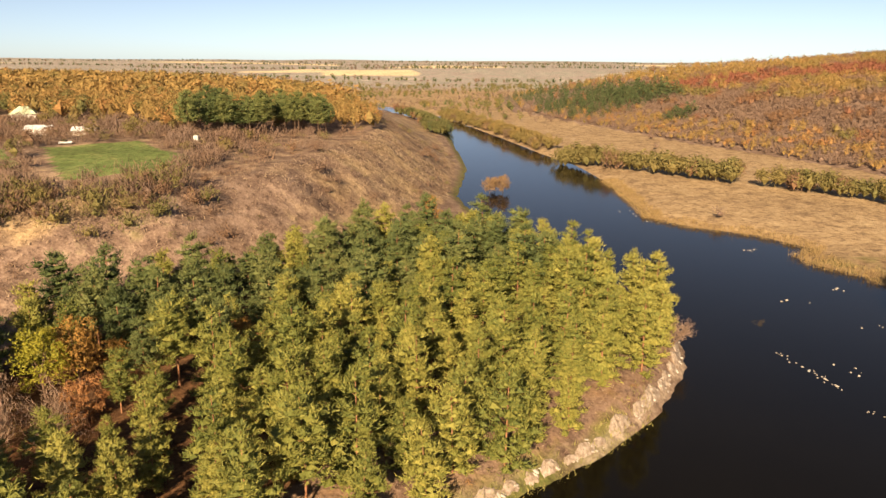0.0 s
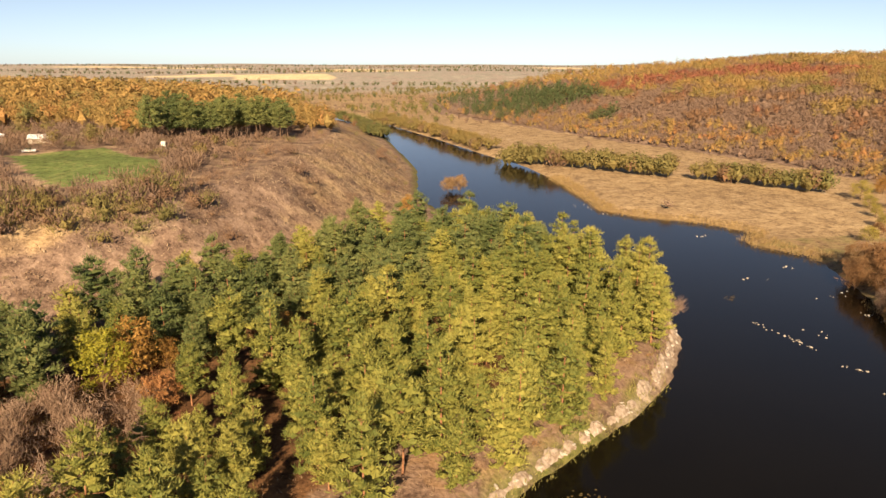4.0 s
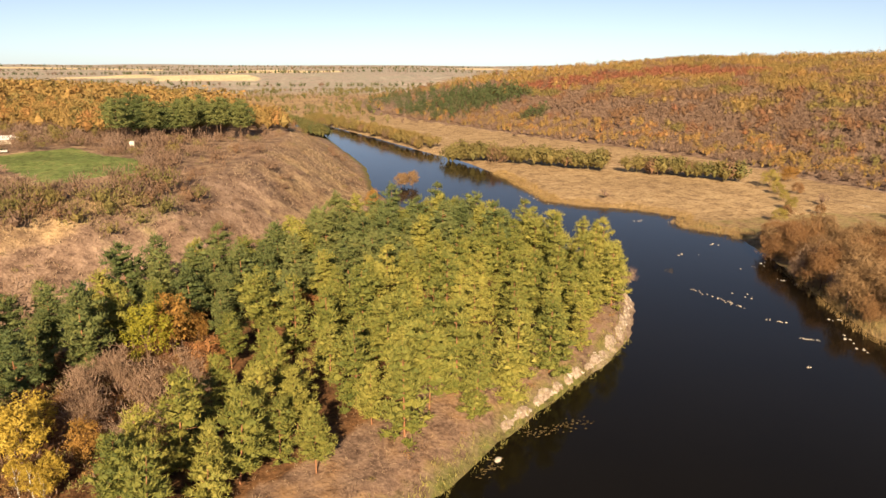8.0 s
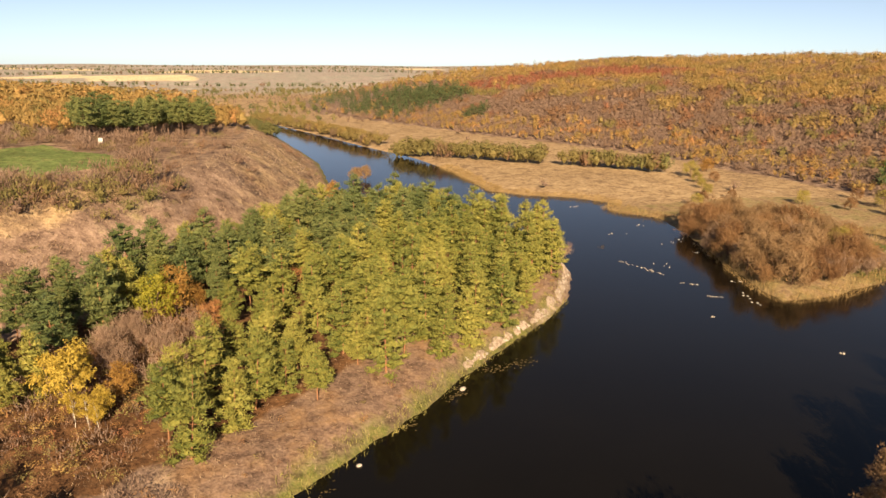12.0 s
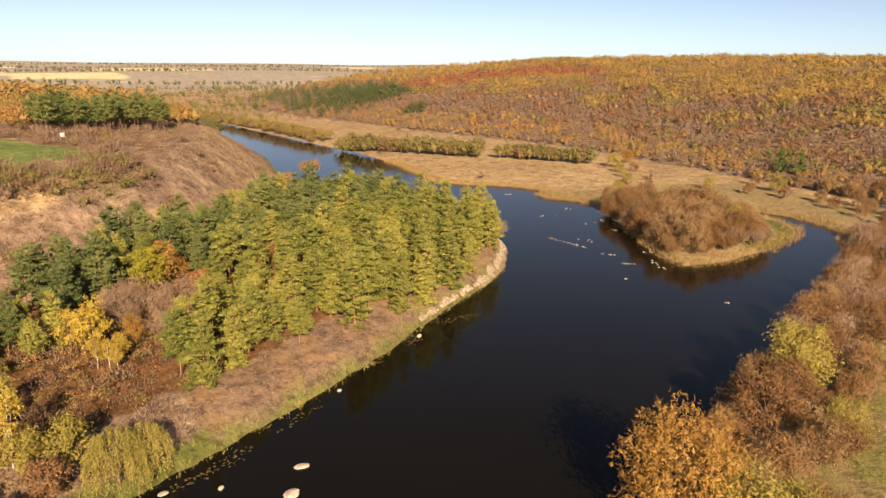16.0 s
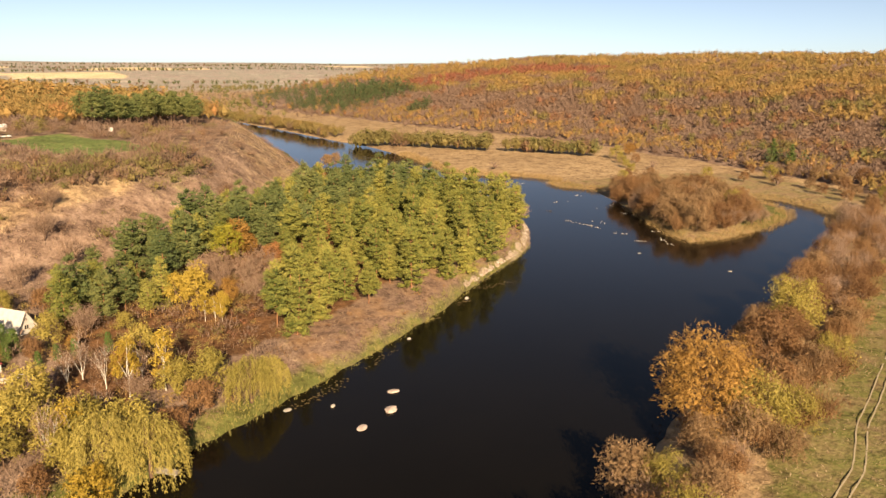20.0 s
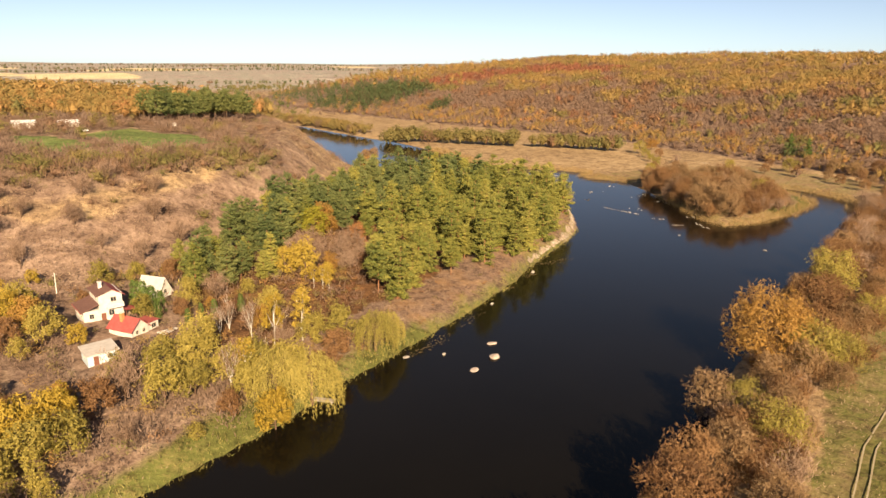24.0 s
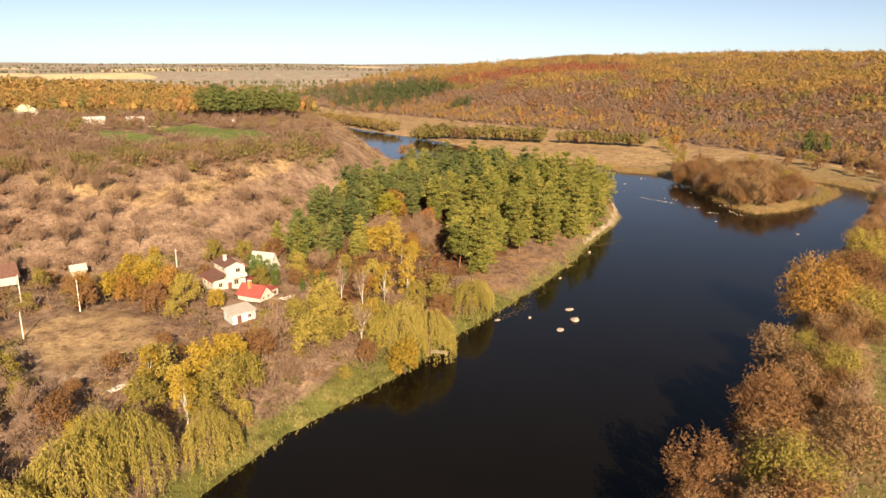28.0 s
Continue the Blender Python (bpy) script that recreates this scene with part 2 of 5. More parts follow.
def within(x, y, poly):
    odd = np.zeros(x.shape, bool)
    for (ax, ay), (bx, by) in zip(poly, poly[1:] + poly[:1]):
        if ay != by:
            odd ^= ((ay > y) != (by > y)) & (x < (bx - ax) * (y - ay) / (by - ay) + ax)
    return odd


def smooth(a, b, v):
    t = np.clip((v - a) / (b - a), 0, 1)
    return t * t * (3 - 2 * t)


def waves(x, y, size, seed):
    """Soft rolling noise of about -1 to 1."""
    g, out = np.random.default_rng(seed), np.zeros(x.shape)
    for k in range(9):
        a, f, ph = g.uniform(0, 6.28), g.uniform(0.6, 2.2) * 6.28 / size, g.uniform(0, 6.28)
        out += np.sin((x * np.cos(a) + y * np.sin(a)) * f + ph)
    return out / 4.2


FOOT_IN, BROW_IN = FOOT + [(-5000, -300)], BROW + [(-5000, -150)]
HILL_IN = HILL + [(6000, 1900), (6000, -900)]


def survey(x, y):
    """Height of the ground and the distances that shape it."""
    x, y = np.asarray(x, float), np.asarray(y, float)
    dl, dr = to_line(x, y, LEFT_SHORE), to_line(x, y, RIGHT_SHORE)
    d = np.minimum(dl, dr)
    wet, left = within(x, y, RIVER), dl < dr
    wob = 1 + 0.35 * waves(x, y, 22, 3)
    cape = smooth(-60, 10, x) * smooth(60, 20, d) * (y < 200)
    rise_l = (2.6 + 1.9 * cape) * (1 - np.exp(-d / (5.5 - 3.2 * smooth(15, 40, x) * (y < 190)))) + 0.045 * np.minimum(d, 60) * wob
    rise_r = 1.5 * (1 - np.exp(-d / 5)) + 0.006 * np.minimum(d, 150)
    z = 0.12 + np.where(left, rise_l, rise_r)
    df, db = to_line(x, y, FOOT), to_line(x, y, BROW)
    over, top = within(x, y, FOOT_IN), within(x, y, BROW_IN)
    t = np.where(top, 1.0, np.where(over, df / (df + db + 1e-6), 0.0))
    lift = 0.45 * t + 0.55 * smooth(0, 1, t)
    z = z + ((26.3 - z) * lift + np.sin(np.pi * t) * 0.9 * waves(x, y, 34, 5)) * over
    z = z + np.where(top, 3.5 * smooth(10, 110, db) + 14 * smooth(100, 520, db) + 0.6 * waves(x, y, 60, 8), 0)
    hd = to_line(x, y, HILL) * within(x, y, HILL_IN)
    rise = 63.5 * (1 - np.exp(-(hd / 195) ** 1.3)) * (1 - 0.72 * smooth(650, 1500, y))
    z = z + np.where(hd > 0, rise + smooth(0, 120, hd) * 3.0 * waves(x, y, 160, 11), 0)
    r = np.hypot(x, y - 100)
    far = smooth(1100, 1900, r)
    plain = 20 + 12 * smooth(1800, 4800, r) + 6 * waves(x, y, 1500, 14)
    z = z * (1 - far) + plain * far
    z = np.where(wet, -0.25 - 2.2 * smooth(0, 7, d), z)
    return z, d, wet, left, over, top, t, hd, dl, dr


def height(x, y):
    return float(survey(np.array([x]), np.array([y]))[0][0])


def spaced(lo, hi, step, reach_lo, reach_hi, grow=1.09):
    mid = list(np.arange(lo, hi + 0.01, step))
    s, v = step, hi
    while v < reach_hi:
        s *= grow
        v += s
        mid.append(min(v, reach_hi))
    s, v = step, lo
    while v > reach_lo:
        s *= grow
        v -= s
        mid.insert(0, max(v, reach_lo))
    return np.array(mid)


def build_mesh(name, verts, faces, mat, smooth_shade=False, fields=None):
    """A mesh from arrays; fields are values for every point."""
    me = bpy.data.meshes.new(name)
    verts, faces = np.asarray(verts, np.float32), np.asarray(faces, np.int32)
    k = faces.shape[1]
    me.vertices.add(len(verts))
    me.vertices.foreach_set("co", verts.ravel())
    me.loops.add(faces.size)
    me.loops.foreach_set("vertex_index", faces.ravel())
    me.polygons.add(len(faces))
    me.polygons.foreach_set("loop_start", np.arange(0, faces.size, k, dtype=np.int32))
    me.polygons.foreach_set("use_smooth", np.full(len(faces), smooth_shade))
    for key, values in (fields or {}).items():
        a = me.attributes.new(key, "FLOAT", "POINT")
        a.data.foreach_set("value", np.asarray(values, np.float32))
    me.materials.append(mat)
    me.update(calc_edges=True)
    return me


def boxed(x, y, cx, cy, w, h, turn, soft=4.0):
    """1 inside a turned rectangle, fading out over its edge."""
    a = radians(turn)
    u, v = (x - cx) * np.cos(a) + (y - cy) * np.sin(a), -(x - cx) * np.sin(a) + (y - cy) * np.cos(a)
    return np.clip((w / 2 - abs(u)) / soft + 0.5, 0, 1) * np.clip((h / 2 - abs(v)) / soft + 0.5, 0, 1)


FIELD = [(-125, 235), (-102, 256), (-78, 232), (-69, 207), (-95, 185)]
FIELD_TWO = [(-150, 232), (-134, 228), (-118, 205), (-128, 186), (-142, 202)]
TRACK = [(-140, -118), (-60, -66), (-14, -41), (7, -33), (20, -25), (36, -17.5), (60, -6), (110, 20), (170, 50), (205, 95)]
FOOTPATH = [(205, 95), (212, 150), (206, 220), (190, 290), (160, 372), (118, 470), (90, 600), (60, 720)]

xs = spaced(-210, 220, 2.5, -4800, 4800, 1.12)
ys = spaced(-110, 400, 2.5, -2500, 4800, 1.12)
gx, gy = np.meshgrid(xs, ys)
gx, gy = gx.ravel(), gy.ravel()
gz, gd, gwet, gleft, gover, gtop, gt, ghd, gdl, gdr = survey(gx, gy)
rng = np.random.default_rng(4)
gz = gz + rng.normal(0, 0.12, gz.shape) * (~gwet) * (gd > 2) * (np.hypot(gx, gy) < 500)
rows_, cols_ = len(ys), len(xs)
ix = np.arange(rows_ * cols_).reshape(rows_, cols_)
quads = np.stack([ix[:-1, :-1], ix[:-1, 1:], ix[1:, 1:], ix[1:, :-1]], -1).reshape(-1, 4)
track_d = np.minimum(abs(to_line(gx, gy, TRACK) - 0.0), 99)
cover = {
    "straw": np.clip(np.where(gleft & ~gover & (gd < 24) & (gd > 1), np.where(gx < -60, 0.22, 0.3), 0) + 0.45 * gover * ~gtop * smooth(-60, -20, gx) * (gy > 190) + np.where(~gleft & (ghd <= 0), 0.75, 0) + 0.6 * smooth(10, 2, to_line(gx, gy, [(-160, 136), (-135, 123), (-122, 126), (-106, 135), (-87, 150), (-74, 168)])) + 0.2 * smooth(-0.2, 0.6, waves(gx, gy, 26, 77)) * gover * ~gtop + 0.6 * boxed(gx, gy, -151, 42, 26, 32, 20, 8) * (gz < 20)
                     + np.where(gtop, 0.35, 0) + np.where((gy > 1100), 0.5, 0), 0, 1),
    "litter": np.clip(0.42 * gleft * (gx > -60) * (gd < 18) * (gd > 2) * (gy < 180) + np.where(gleft & ~gover & (gx > -102) & (gd > 17) & (gy < 240), 0.85, 0) + np.where(gtop & (gy > 300), 0.3, 0) + np.where(ghd > 2, 0.2, 0), 0, 1),
    "lush": np.clip(np.where(gleft & (gd < 6.0) & (gx < 35), 0.72 - 0.1 * gd, 0) + np.where(gleft & (gd < 10) & (gx < -55), 0.5 - 0.045 * gd, 0) + np.where(~gleft & (gy < 40) & (gd > 16), 0.6 + 0.15 * smooth(5, 14, to_line(gx, gy, TRACK)) * (gd > 24), 0) + 0.5 * boxed(gx, gy, 152, 102, 46, 24, 25, 8)
                    + np.where(~gleft & (gx > 90) & (gx < 230) & (gy > 70) & (gy < 200) & (gd < 60), 0.42, 0)
                    + 0.5 * boxed(gx, gy, -100, 12, 26, 8, 33, 5) + 0.3 * boxed(gx, gy, -72, 160, 30, 20, 35, 8), 0, 1),
    "crop": np.clip(1.0 * (within(gx, gy, FIELD)) + 1.0 * within(gx, gy, FIELD_TWO), 0, 1),
    # far fields with painted haze, coming in by distance only
    "hazy_furrow": np.clip(smooth(1000, 1500, np.hypot(gx, gy)) * 0.9, 0, 1),
    "earth": np.clip(0.5 * smooth(2.2, 0.8, to_line(gx, gy, FOOTPATH)) + 0.6 * smooth(2.6, 0.6, gd) * gleft * (gx > 20) * (gx < 56) * (gy < 140)
                     + 0.6 * smooth(2.6, 0.8, to_line(gx, gy, [(-230, 30), (-165, 40), (-148, 12), (-160, -8), (-200, -20)])), 0, 1),
    "stubble": np.clip(boxed(gx, gy, -220, 1900, 520, 260, -35, 20) + boxed(gx, gy, 110, 2650, 420, 330, -12, 30) + boxed(gx, gy, -800, 3000, 900, 260, 5, 30)
                       + boxed(gx, gy, 900, 3300, 700, 200, 15, 30) + boxed(gx, gy, 2400, 3600, 1200, 300, -8, 30) + boxed(gx, gy, -1700, 2600, 700, 200, 12, 30), 0, 1),
}
ground = tagged(new("ground", build_mesh("ground", np.stack([gx, gy, gz], -1), quads, GROUND, True, cover)),
                "dry autumn valley ground with grass, scrub and litter", "ground", kind="structure")
wx, wy = np.meshgrid(np.linspace(-900, 400, 14), np.linspace(-700, 1300, 21))
wi = np.arange(wx.size).reshape(wx.shape)
water = tagged(new("water", build_mesh("water", np.stack([wx.ravel(), wy.ravel(), 0 * wx.ravel()], -1),
               np.stack([wi[:-1, :-1], wi[:-1, 1:], wi[1:, 1:], wi[1:, :-1]], -1).reshape(-1, 4), WATER)),
               "calm dark brown river reflecting sky and trees", "river", kind="structure")


# ---- plants ----
def unit(v):
    return v / (np.linalg.norm(v, axis=-1, keepdims=True) + 1e-9)


def blades(centres, outward, per, length, width, spread, g):
    """Leaf-like triangles round every centre, leaning outward."""
    n = len(centres)
    c, o = np.repeat(centres, per, 0), np.repeat(outward, per, 0)
    way = unit(o + spread * g.normal(0, 1, c.shape))
    side = unit(np.cross(way, g.normal(0, 1, c.shape)))
    ln, wd = length * g.uniform(0.6, 1.3, (n * per, 1)), width * g.uniform(0.6, 1.3, (n * per, 1))
    c = c + g.normal(0, length * 0.35, c.shape)
    v = np.stack([c - side * wd, c + side * wd, c + way * ln], 1).reshape(-1, 3)
    return v, np.arange(n * per * 3).reshape(-1, 3)


def shingles(centres, outward, per, size, tilt, g):
    """Leaf clusters: triangles that face outward, each tilted at random."""
    n = len(centres) * per
    c, o = np.repeat(centres, per, 0), np.repeat(outward, per, 0)
    nor = unit(o + tilt * g.normal(0, 1, c.shape))
    a = unit(np.cross(nor, g.normal(0, 1, c.shape)))
    b = np.cross(nor, a)
    c = c + g.normal(0, size * 0.75, c.shape)
    s = size * g.uniform(0.6, 1.35, (n, 1))
    v = np.stack([c + a * s * 1.25, c - a * s * 0.7 + b * s * 0.42, c - a * s * 0.6 - b * s * 0.42], 1).reshape(-1, 3)
    return v, np.arange(n * 3).reshape(-1, 3)


def joined(*pieces):
    vs, fs, at = [], [], 0
    for v, f in pieces:
        vs.append(v)
        fs.append(f + at)
        at += len(v)
    return np.concatenate(vs), np.concatenate(fs)


BALL_O = (np.array([(1, 0, 0), (0, 1, 0), (-1, 0, 0), (0, -1, 0), (0, 0, 1), (0, 0, -1)], float), np.array([(0, 1, 4), (1, 2, 4), (2, 3, 4), (3, 0, 4), (1, 0, 5), (2, 1, 5), (3, 2, 5), (0, 3, 5)]))


def mass(centre, radii, g, rough=0.2):
    """The dense heart of a crown, lumpy, under its outer leaves."""
    v, f = BALL_O
    k = g.normal(0, 1, (4, 3))
    lump = 1 + rough * np.sin(2.4 * v @ k.T + k[:, 0]).sum(1) / 1.6 + g.normal(0, rough * 0.35, len(v))
    return centre + v * lump[:, None] * radii, f


def limb(a, b, ra, rb, sides=5, bend=0.0, g=None):
    """A tapered round limb in triangles."""
    a, b = np.array(a, float), np.array(b, float)
    way = unit(b - a)
    u = unit(np.cross(way, (0.3, 0.9, 0.1)))
    w = np.cross(way, u)
    rings = []
    for k in range(4):
        t = k / 3
        mid = a + (b - a) * t + (u * np.sin(np.pi * t) * bend if bend else 0)
        r = ra + (rb - ra) * t
        ang = np.arange(sides) * 2 * np.pi / sides
        rings.append(mid + r * (np.cos(ang)[:, None] * u + np.sin(ang)[:, None] * w))
    v = np.concatenate(rings)
    f = []
    for k in range(3):
        for j in range(sides):
            p, q = k * sides + j, k * sides + (j + 1) % sides
            f += [(p, q, q + sides), (p, q + sides, p + sides)]
    return v, np.array(f)


def pine_shape(seed, h, r, clear, peak=0.5):
    """A pine: whorls of branches that end in needle tufts turned to the sky, and a rounded top."""
    g = np.random.default_rng(seed)
    lean = g.normal(0, 0.3, 2)
    wood = [limb((0, 0, -0.8), (lean[0], lean[1], h * 0.95), 0.19, 0.04, 6, g.normal(0, 0.15))]
    hearts, at, outs = [], [], []
    levels = 8
    for k in range(levels):
        t = k / (levels - 1)
        z = h * (clear + (0.95 - clear) * t)
        rad = r * (1 - 0.93 * t) ** peak * min(1, 0.72 + 1.4 * t) * g.uniform(0.85, 1.1)
        count = 7 if t < 0.5 else 6 if t < 0.8 else 4
        a0 = g.uniform(0, 6.28)
        for j in range(count):
            a = a0 + 6.28 * j / count + g.normal(0, 0.3)
            reach = rad * g.uniform(0.5, 1.18)
            way, axis = np.array((np.cos(a), np.sin(a), 0.0)), np.array((lean[0] * t, lean[1] * t, z))
            if k % 3 == 0 and j % 2 == 0:
                wood.append(limb(axis - (0, 0, 0.6), axis + way * reach * 0.7, 0.06, 0.02, 3))
            for f in (0.5, 1.0) if reach > 1.6 else (0.85,):
                c = axis + way * reach * f + (0, 0, 0.2 * reach * (f - 0.6) + g.normal(0, 0.5))
                size = g.uniform(0.75, 1.15) * (0.6 + 0.4 * min(1, rad / (0.6 * r)))
                hearts.append(mass(c - way * 0.3, np.array((0.88, 0.88, 0.5)) * size, g, 0.25))
                n = 40 if f > 0.6 else 20
                o = unit(way * 0.6 + (0, 0, 0.35 + 0.5 * t) + 0.8 * g.normal(0, 1, (n, 3)))
                at.append(c + o * np.array((0.75, 0.75, 0.52)) * size * g.uniform(0.5, 1.1, (n, 1)))
                outs.append(unit(o + (0, 0, 0.55)))
    n = 16
    o = unit(g.normal(0, 0.5, (n, 3)) + (0, 0, 0.8))
    at.append(np.array((lean[0], lean[1], h * 0.95)) + o * np.array((0.4, 0.4, 0.8)))
    outs.append(o)
    cs, outs = np.concatenate(at), np.concatenate(outs)
    return joined(*wood), joined(*hearts, blades(cs, outs, 1, 0.66, 0.095, 0.3, g))


def broad_shape(seed, h, r, lobes=15, clear=0.06, leaf=0.2, per=5, points=36, tilt=0.6, fork=True, inner=24, fuzz=0, girth=0.02):
    """A broad-leaved tree: forked limbs and a crown of uneven lobes, each a dense heart under its leaves."""
    g = np.random.default_rng(seed)
    wood = [limb((0, 0, -0.6), (g.normal(0, 0.2), g.normal(0, 0.2), h * 0.5), girth * h, girth * 0.4 * h, 6, g.normal(0, 0.2))]
    cs, outs, hearts = [], [], []
    for k in range(lobes):
        a, up = 2.4 * k + g.normal(0, 0.4), ((k + g.uniform(0, 1)) / lobes) ** 0.85
        z = h * (clear + 0.14 + (0.72 - clear) * up)
        wide = r * np.sqrt(max(0.04, 1 - (1.45 * (up - 0.36)) ** 2)) * g.uniform(0.42, 0.76)
        c = np.array([np.cos(a) * wide, np.sin(a) * wide, z])
        rad = r * g.uniform(0.26, 0.46)
        if fork and k % 2 == 0:
            wood.append(limb((0, 0, h * (0.12 + 0.3 * up)), c * (0.9, 0.9, 1.0), girth * 0.5 * h, 0.03, 4, g.normal(0, 0.25)))
        hearts.append(shingles(c + g.normal(0, 0.27 * rad, (inner, 3)), unit(g.normal(0, 1, (inner, 3)) + (0, 0, 0.6)), 1, 0.3, 0.5, g))
        n = unit(g.normal(0, 1, (points, 3)) + (0, 0, 0.3))
        cs.append(c + n * rad * g.uniform(0.45, 1.16, (points, 1)) * (1, 1, 0.85))
        outs.append(unit(n + 0.5 * unit(c - (0, 0, h * 0.45))))
    cs, outs = np.concatenate(cs), np.concatenate(outs)
    made = [shingles(cs, outs, per, leaf, tilt, g), *hearts]
    if fuzz:
        made.append(blades(cs, unit(outs + (0, 0, 0.3)), fuzz, 0.75, 0.035, 0.4, g))
    return joined(*wood), joined(*made)


def bare_shape(seed, h, r, twigs=1500, stems=8, leafy=0, girth=1.0):
    """A leafless tree or bush: forked stems, fine upright twigs, the last few leaves."""
    g = np.random.default_rng(seed)
    wood, cs, outs = [limb((0, 0, -0.5), (0, 0, h * 0.35), 0.02 * h * girth, 0.014 * h * girth, 5)], [], []
    for k in range(stems):
        a, lean = 6.28 * k / stems + g.normal(0, 0.3), g.uniform(0.25, 0.95)
        tip = np.array([np.cos(a) * r * lean, np.sin(a) * r * lean, h * g.uniform(0.72, 1.0) * (1 - 0.3 * lean)])
        start = np.array([0, 0, h * g.uniform(0.05, 0.3)])
        wood.append(limb(start, tip, 0.011 * h * girth, 0.015, 4, g.normal(0, 0.3)))
        for j in range(3):
            f = g.uniform(0.2, 0.85)
            p = start + (tip - start) * f
            q = p + (tip - start) * 0.4 + g.normal(0, r * 0.22, 3)
            wood.append(limb(p, q, 0.006 * h * girth, 0.01, 3))
            m = twigs // (stems * 3)
            s = g.uniform(0.0, 1.15, (m, 1))
            cs.append(p + (q - p) * s + g.normal(0, r * 0.15, (m, 3)))
            outs.append(np.repeat(unit((q - p)[None, :] + (0, 0, 0.25 * h)), m, 0))
    cs, outs = np.concatenate(cs), np.concatenate(outs)
    made = blades(cs, outs, 1, 1.0, 0.05, 0.5, g)
    if leafy:
        pick = g.integers(0, len(cs), leafy)
        made = joined(made, shingles(cs[pick], unit(outs[pick] + g.normal(0, 0.8, (leafy, 3))), 1, 0.26, 0.7, g))
    return joined(*wood), made


def willow_shape(seed, h, r, strands=240):
    """A weeping willow: a dome from which leafy strands hang."""
    g = np.random.default_rng(seed)
    wood = [limb((0, 0, -0.6), (0.2, 0, h * 0.55), 0.35, 0.16, 7)]
    cs, outs = [], []
    for k in range(strands):
        a, f = g.uniform(0, 6.28), np.sqrt(g.uniform(0, 1))
        top = h * (1 - 0.42 * f * f) * g.uniform(0.9, 1.03)
        if k % 14 == 0:
            wood.append(limb((0, 0, h * 0.5), (np.cos(a) * r * f * 0.8, np.sin(a) * r * f * 0.8, top - 0.4), 0.09, 0.02, 4))
        drop = h * g.uniform(0.25, 0.72) * (0.4 + 0.6 * f)
        n = int(drop / 0.33) + 2
        s = np.linspace(0, 1, n)[:, None]
        x = np.array([np.cos(a), np.sin(a), 0]) * (r * f + 0.5 * np.sin(s * 1.6))
        cs.append(x + np.concatenate([g.normal(0, 0.07, (n, 2)), top - drop * s], 1))
        outs.append(np.repeat([[np.cos(a) * 0.35, np.sin(a) * 0.35, -0.8]], n, 0))
    return joined(*wood), blades(np.concatenate(cs), np.concatenate(outs), 3, 0.42, 0.055, 0.3, g)


def column_shape(seed, h, r):
    """A clipped columnar conifer."""
    g = np.random.default_rng(seed)
    n = 420
    t, a = g.uniform(0, 1, n), g.uniform(0, 6.28, n)
    rad = r * np.sqrt(np.clip(1 - (1.06 * t - 0.12) ** 2, 0.02, 1)) * g.uniform(0.85, 1.05, n)
    cs = np.stack([np.cos(a) * rad, np.sin(a) * rad, 0.15 + t * h], 1)
    o = unit(np.stack([np.cos(a), np.sin(a), 0.5 + 0 * a], 1))
    return limb((0, 0, -0.3), (0, 0, h * 0.6), 0.1, 0.05), joined(shingles(cs, o, 3, 0.2, 0.4, g), blades(cs, o, 1, 0.4, 0.08, 0.4, g))


MADE = {}


def tufts(name, places, tall, wide, per, mat, label, category, spread=0.35, seed=1, lift=0.0):
    """Grass or reeds: upright blades in one mesh."""
    g = np.random.default_rng(seed)
    z = survey(places[:, 0], places[:, 1])[0]
    c = np.column_stack([places, np.maximum(z, 0) + lift])
    v, f = blades(c, np.repeat([[0, 0, 1.0]], len(c), 0), per, tall, wide, spread, g)
    return tagged(new(name, build_mesh(name, v, f, mat)), label, category, kind="stuff")


def shaped(key, maker, bark, leaves):
    """Mesh data for a kind of tree, made once."""
    if key not in MADE:
        (wv, wf), (lv, lf) = maker()
        MADE[key] = (build_mesh(key + "_trunk", wv, wf, bark, True), build_mesh(key + "_crown", lv, lf, leaves))
    return MADE[key]


def plant(name, meshes, x, y, turn, size, label, category, group="", z=None, lean=(0, 0), crown_name="crown"):
    """A tree or bush: an Empty at its foot with trunk and crown."""
    e = new(name)
    e.empty_display_size = 0.3
    e.matrix_world = pose(x, y, height(x, y) if z is None else z, lean[0], lean[1], turn) @ Matrix.Diagonal((size, size, size, 1))
    for part_name, me in zip(("trunk", crown_name), meshes):
        ob = new(part_name, me)
        ob.parent = e
    return tagged(e, label, category, group)


def scatter(g, n, x0, x1, y0, y1, keep, apart):
    """Places in a rectangle that keep() lets stand, none nearer than apart."""
    xs_, ys_ = g.uniform(x0, x1, n), g.uniform(y0, y1, n)
    ok = keep(xs_, ys_)
    cell, out = {}, []
    for x, y in zip(xs_[ok], ys_[ok]):
        k = (int(x // apart), int(y // apart))
        near = [q for i in (-1, 0, 1) for j in (-1, 0, 1) for q in cell.get((k[0] + i, k[1] + j), ())]
        if all((x - q[0]) ** 2 + (y - q[1]) ** 2 > apart * apart for q in near):
            cell.setdefault(k, []).append((x, y))
            out.append((x, y))
    return np.array(out)


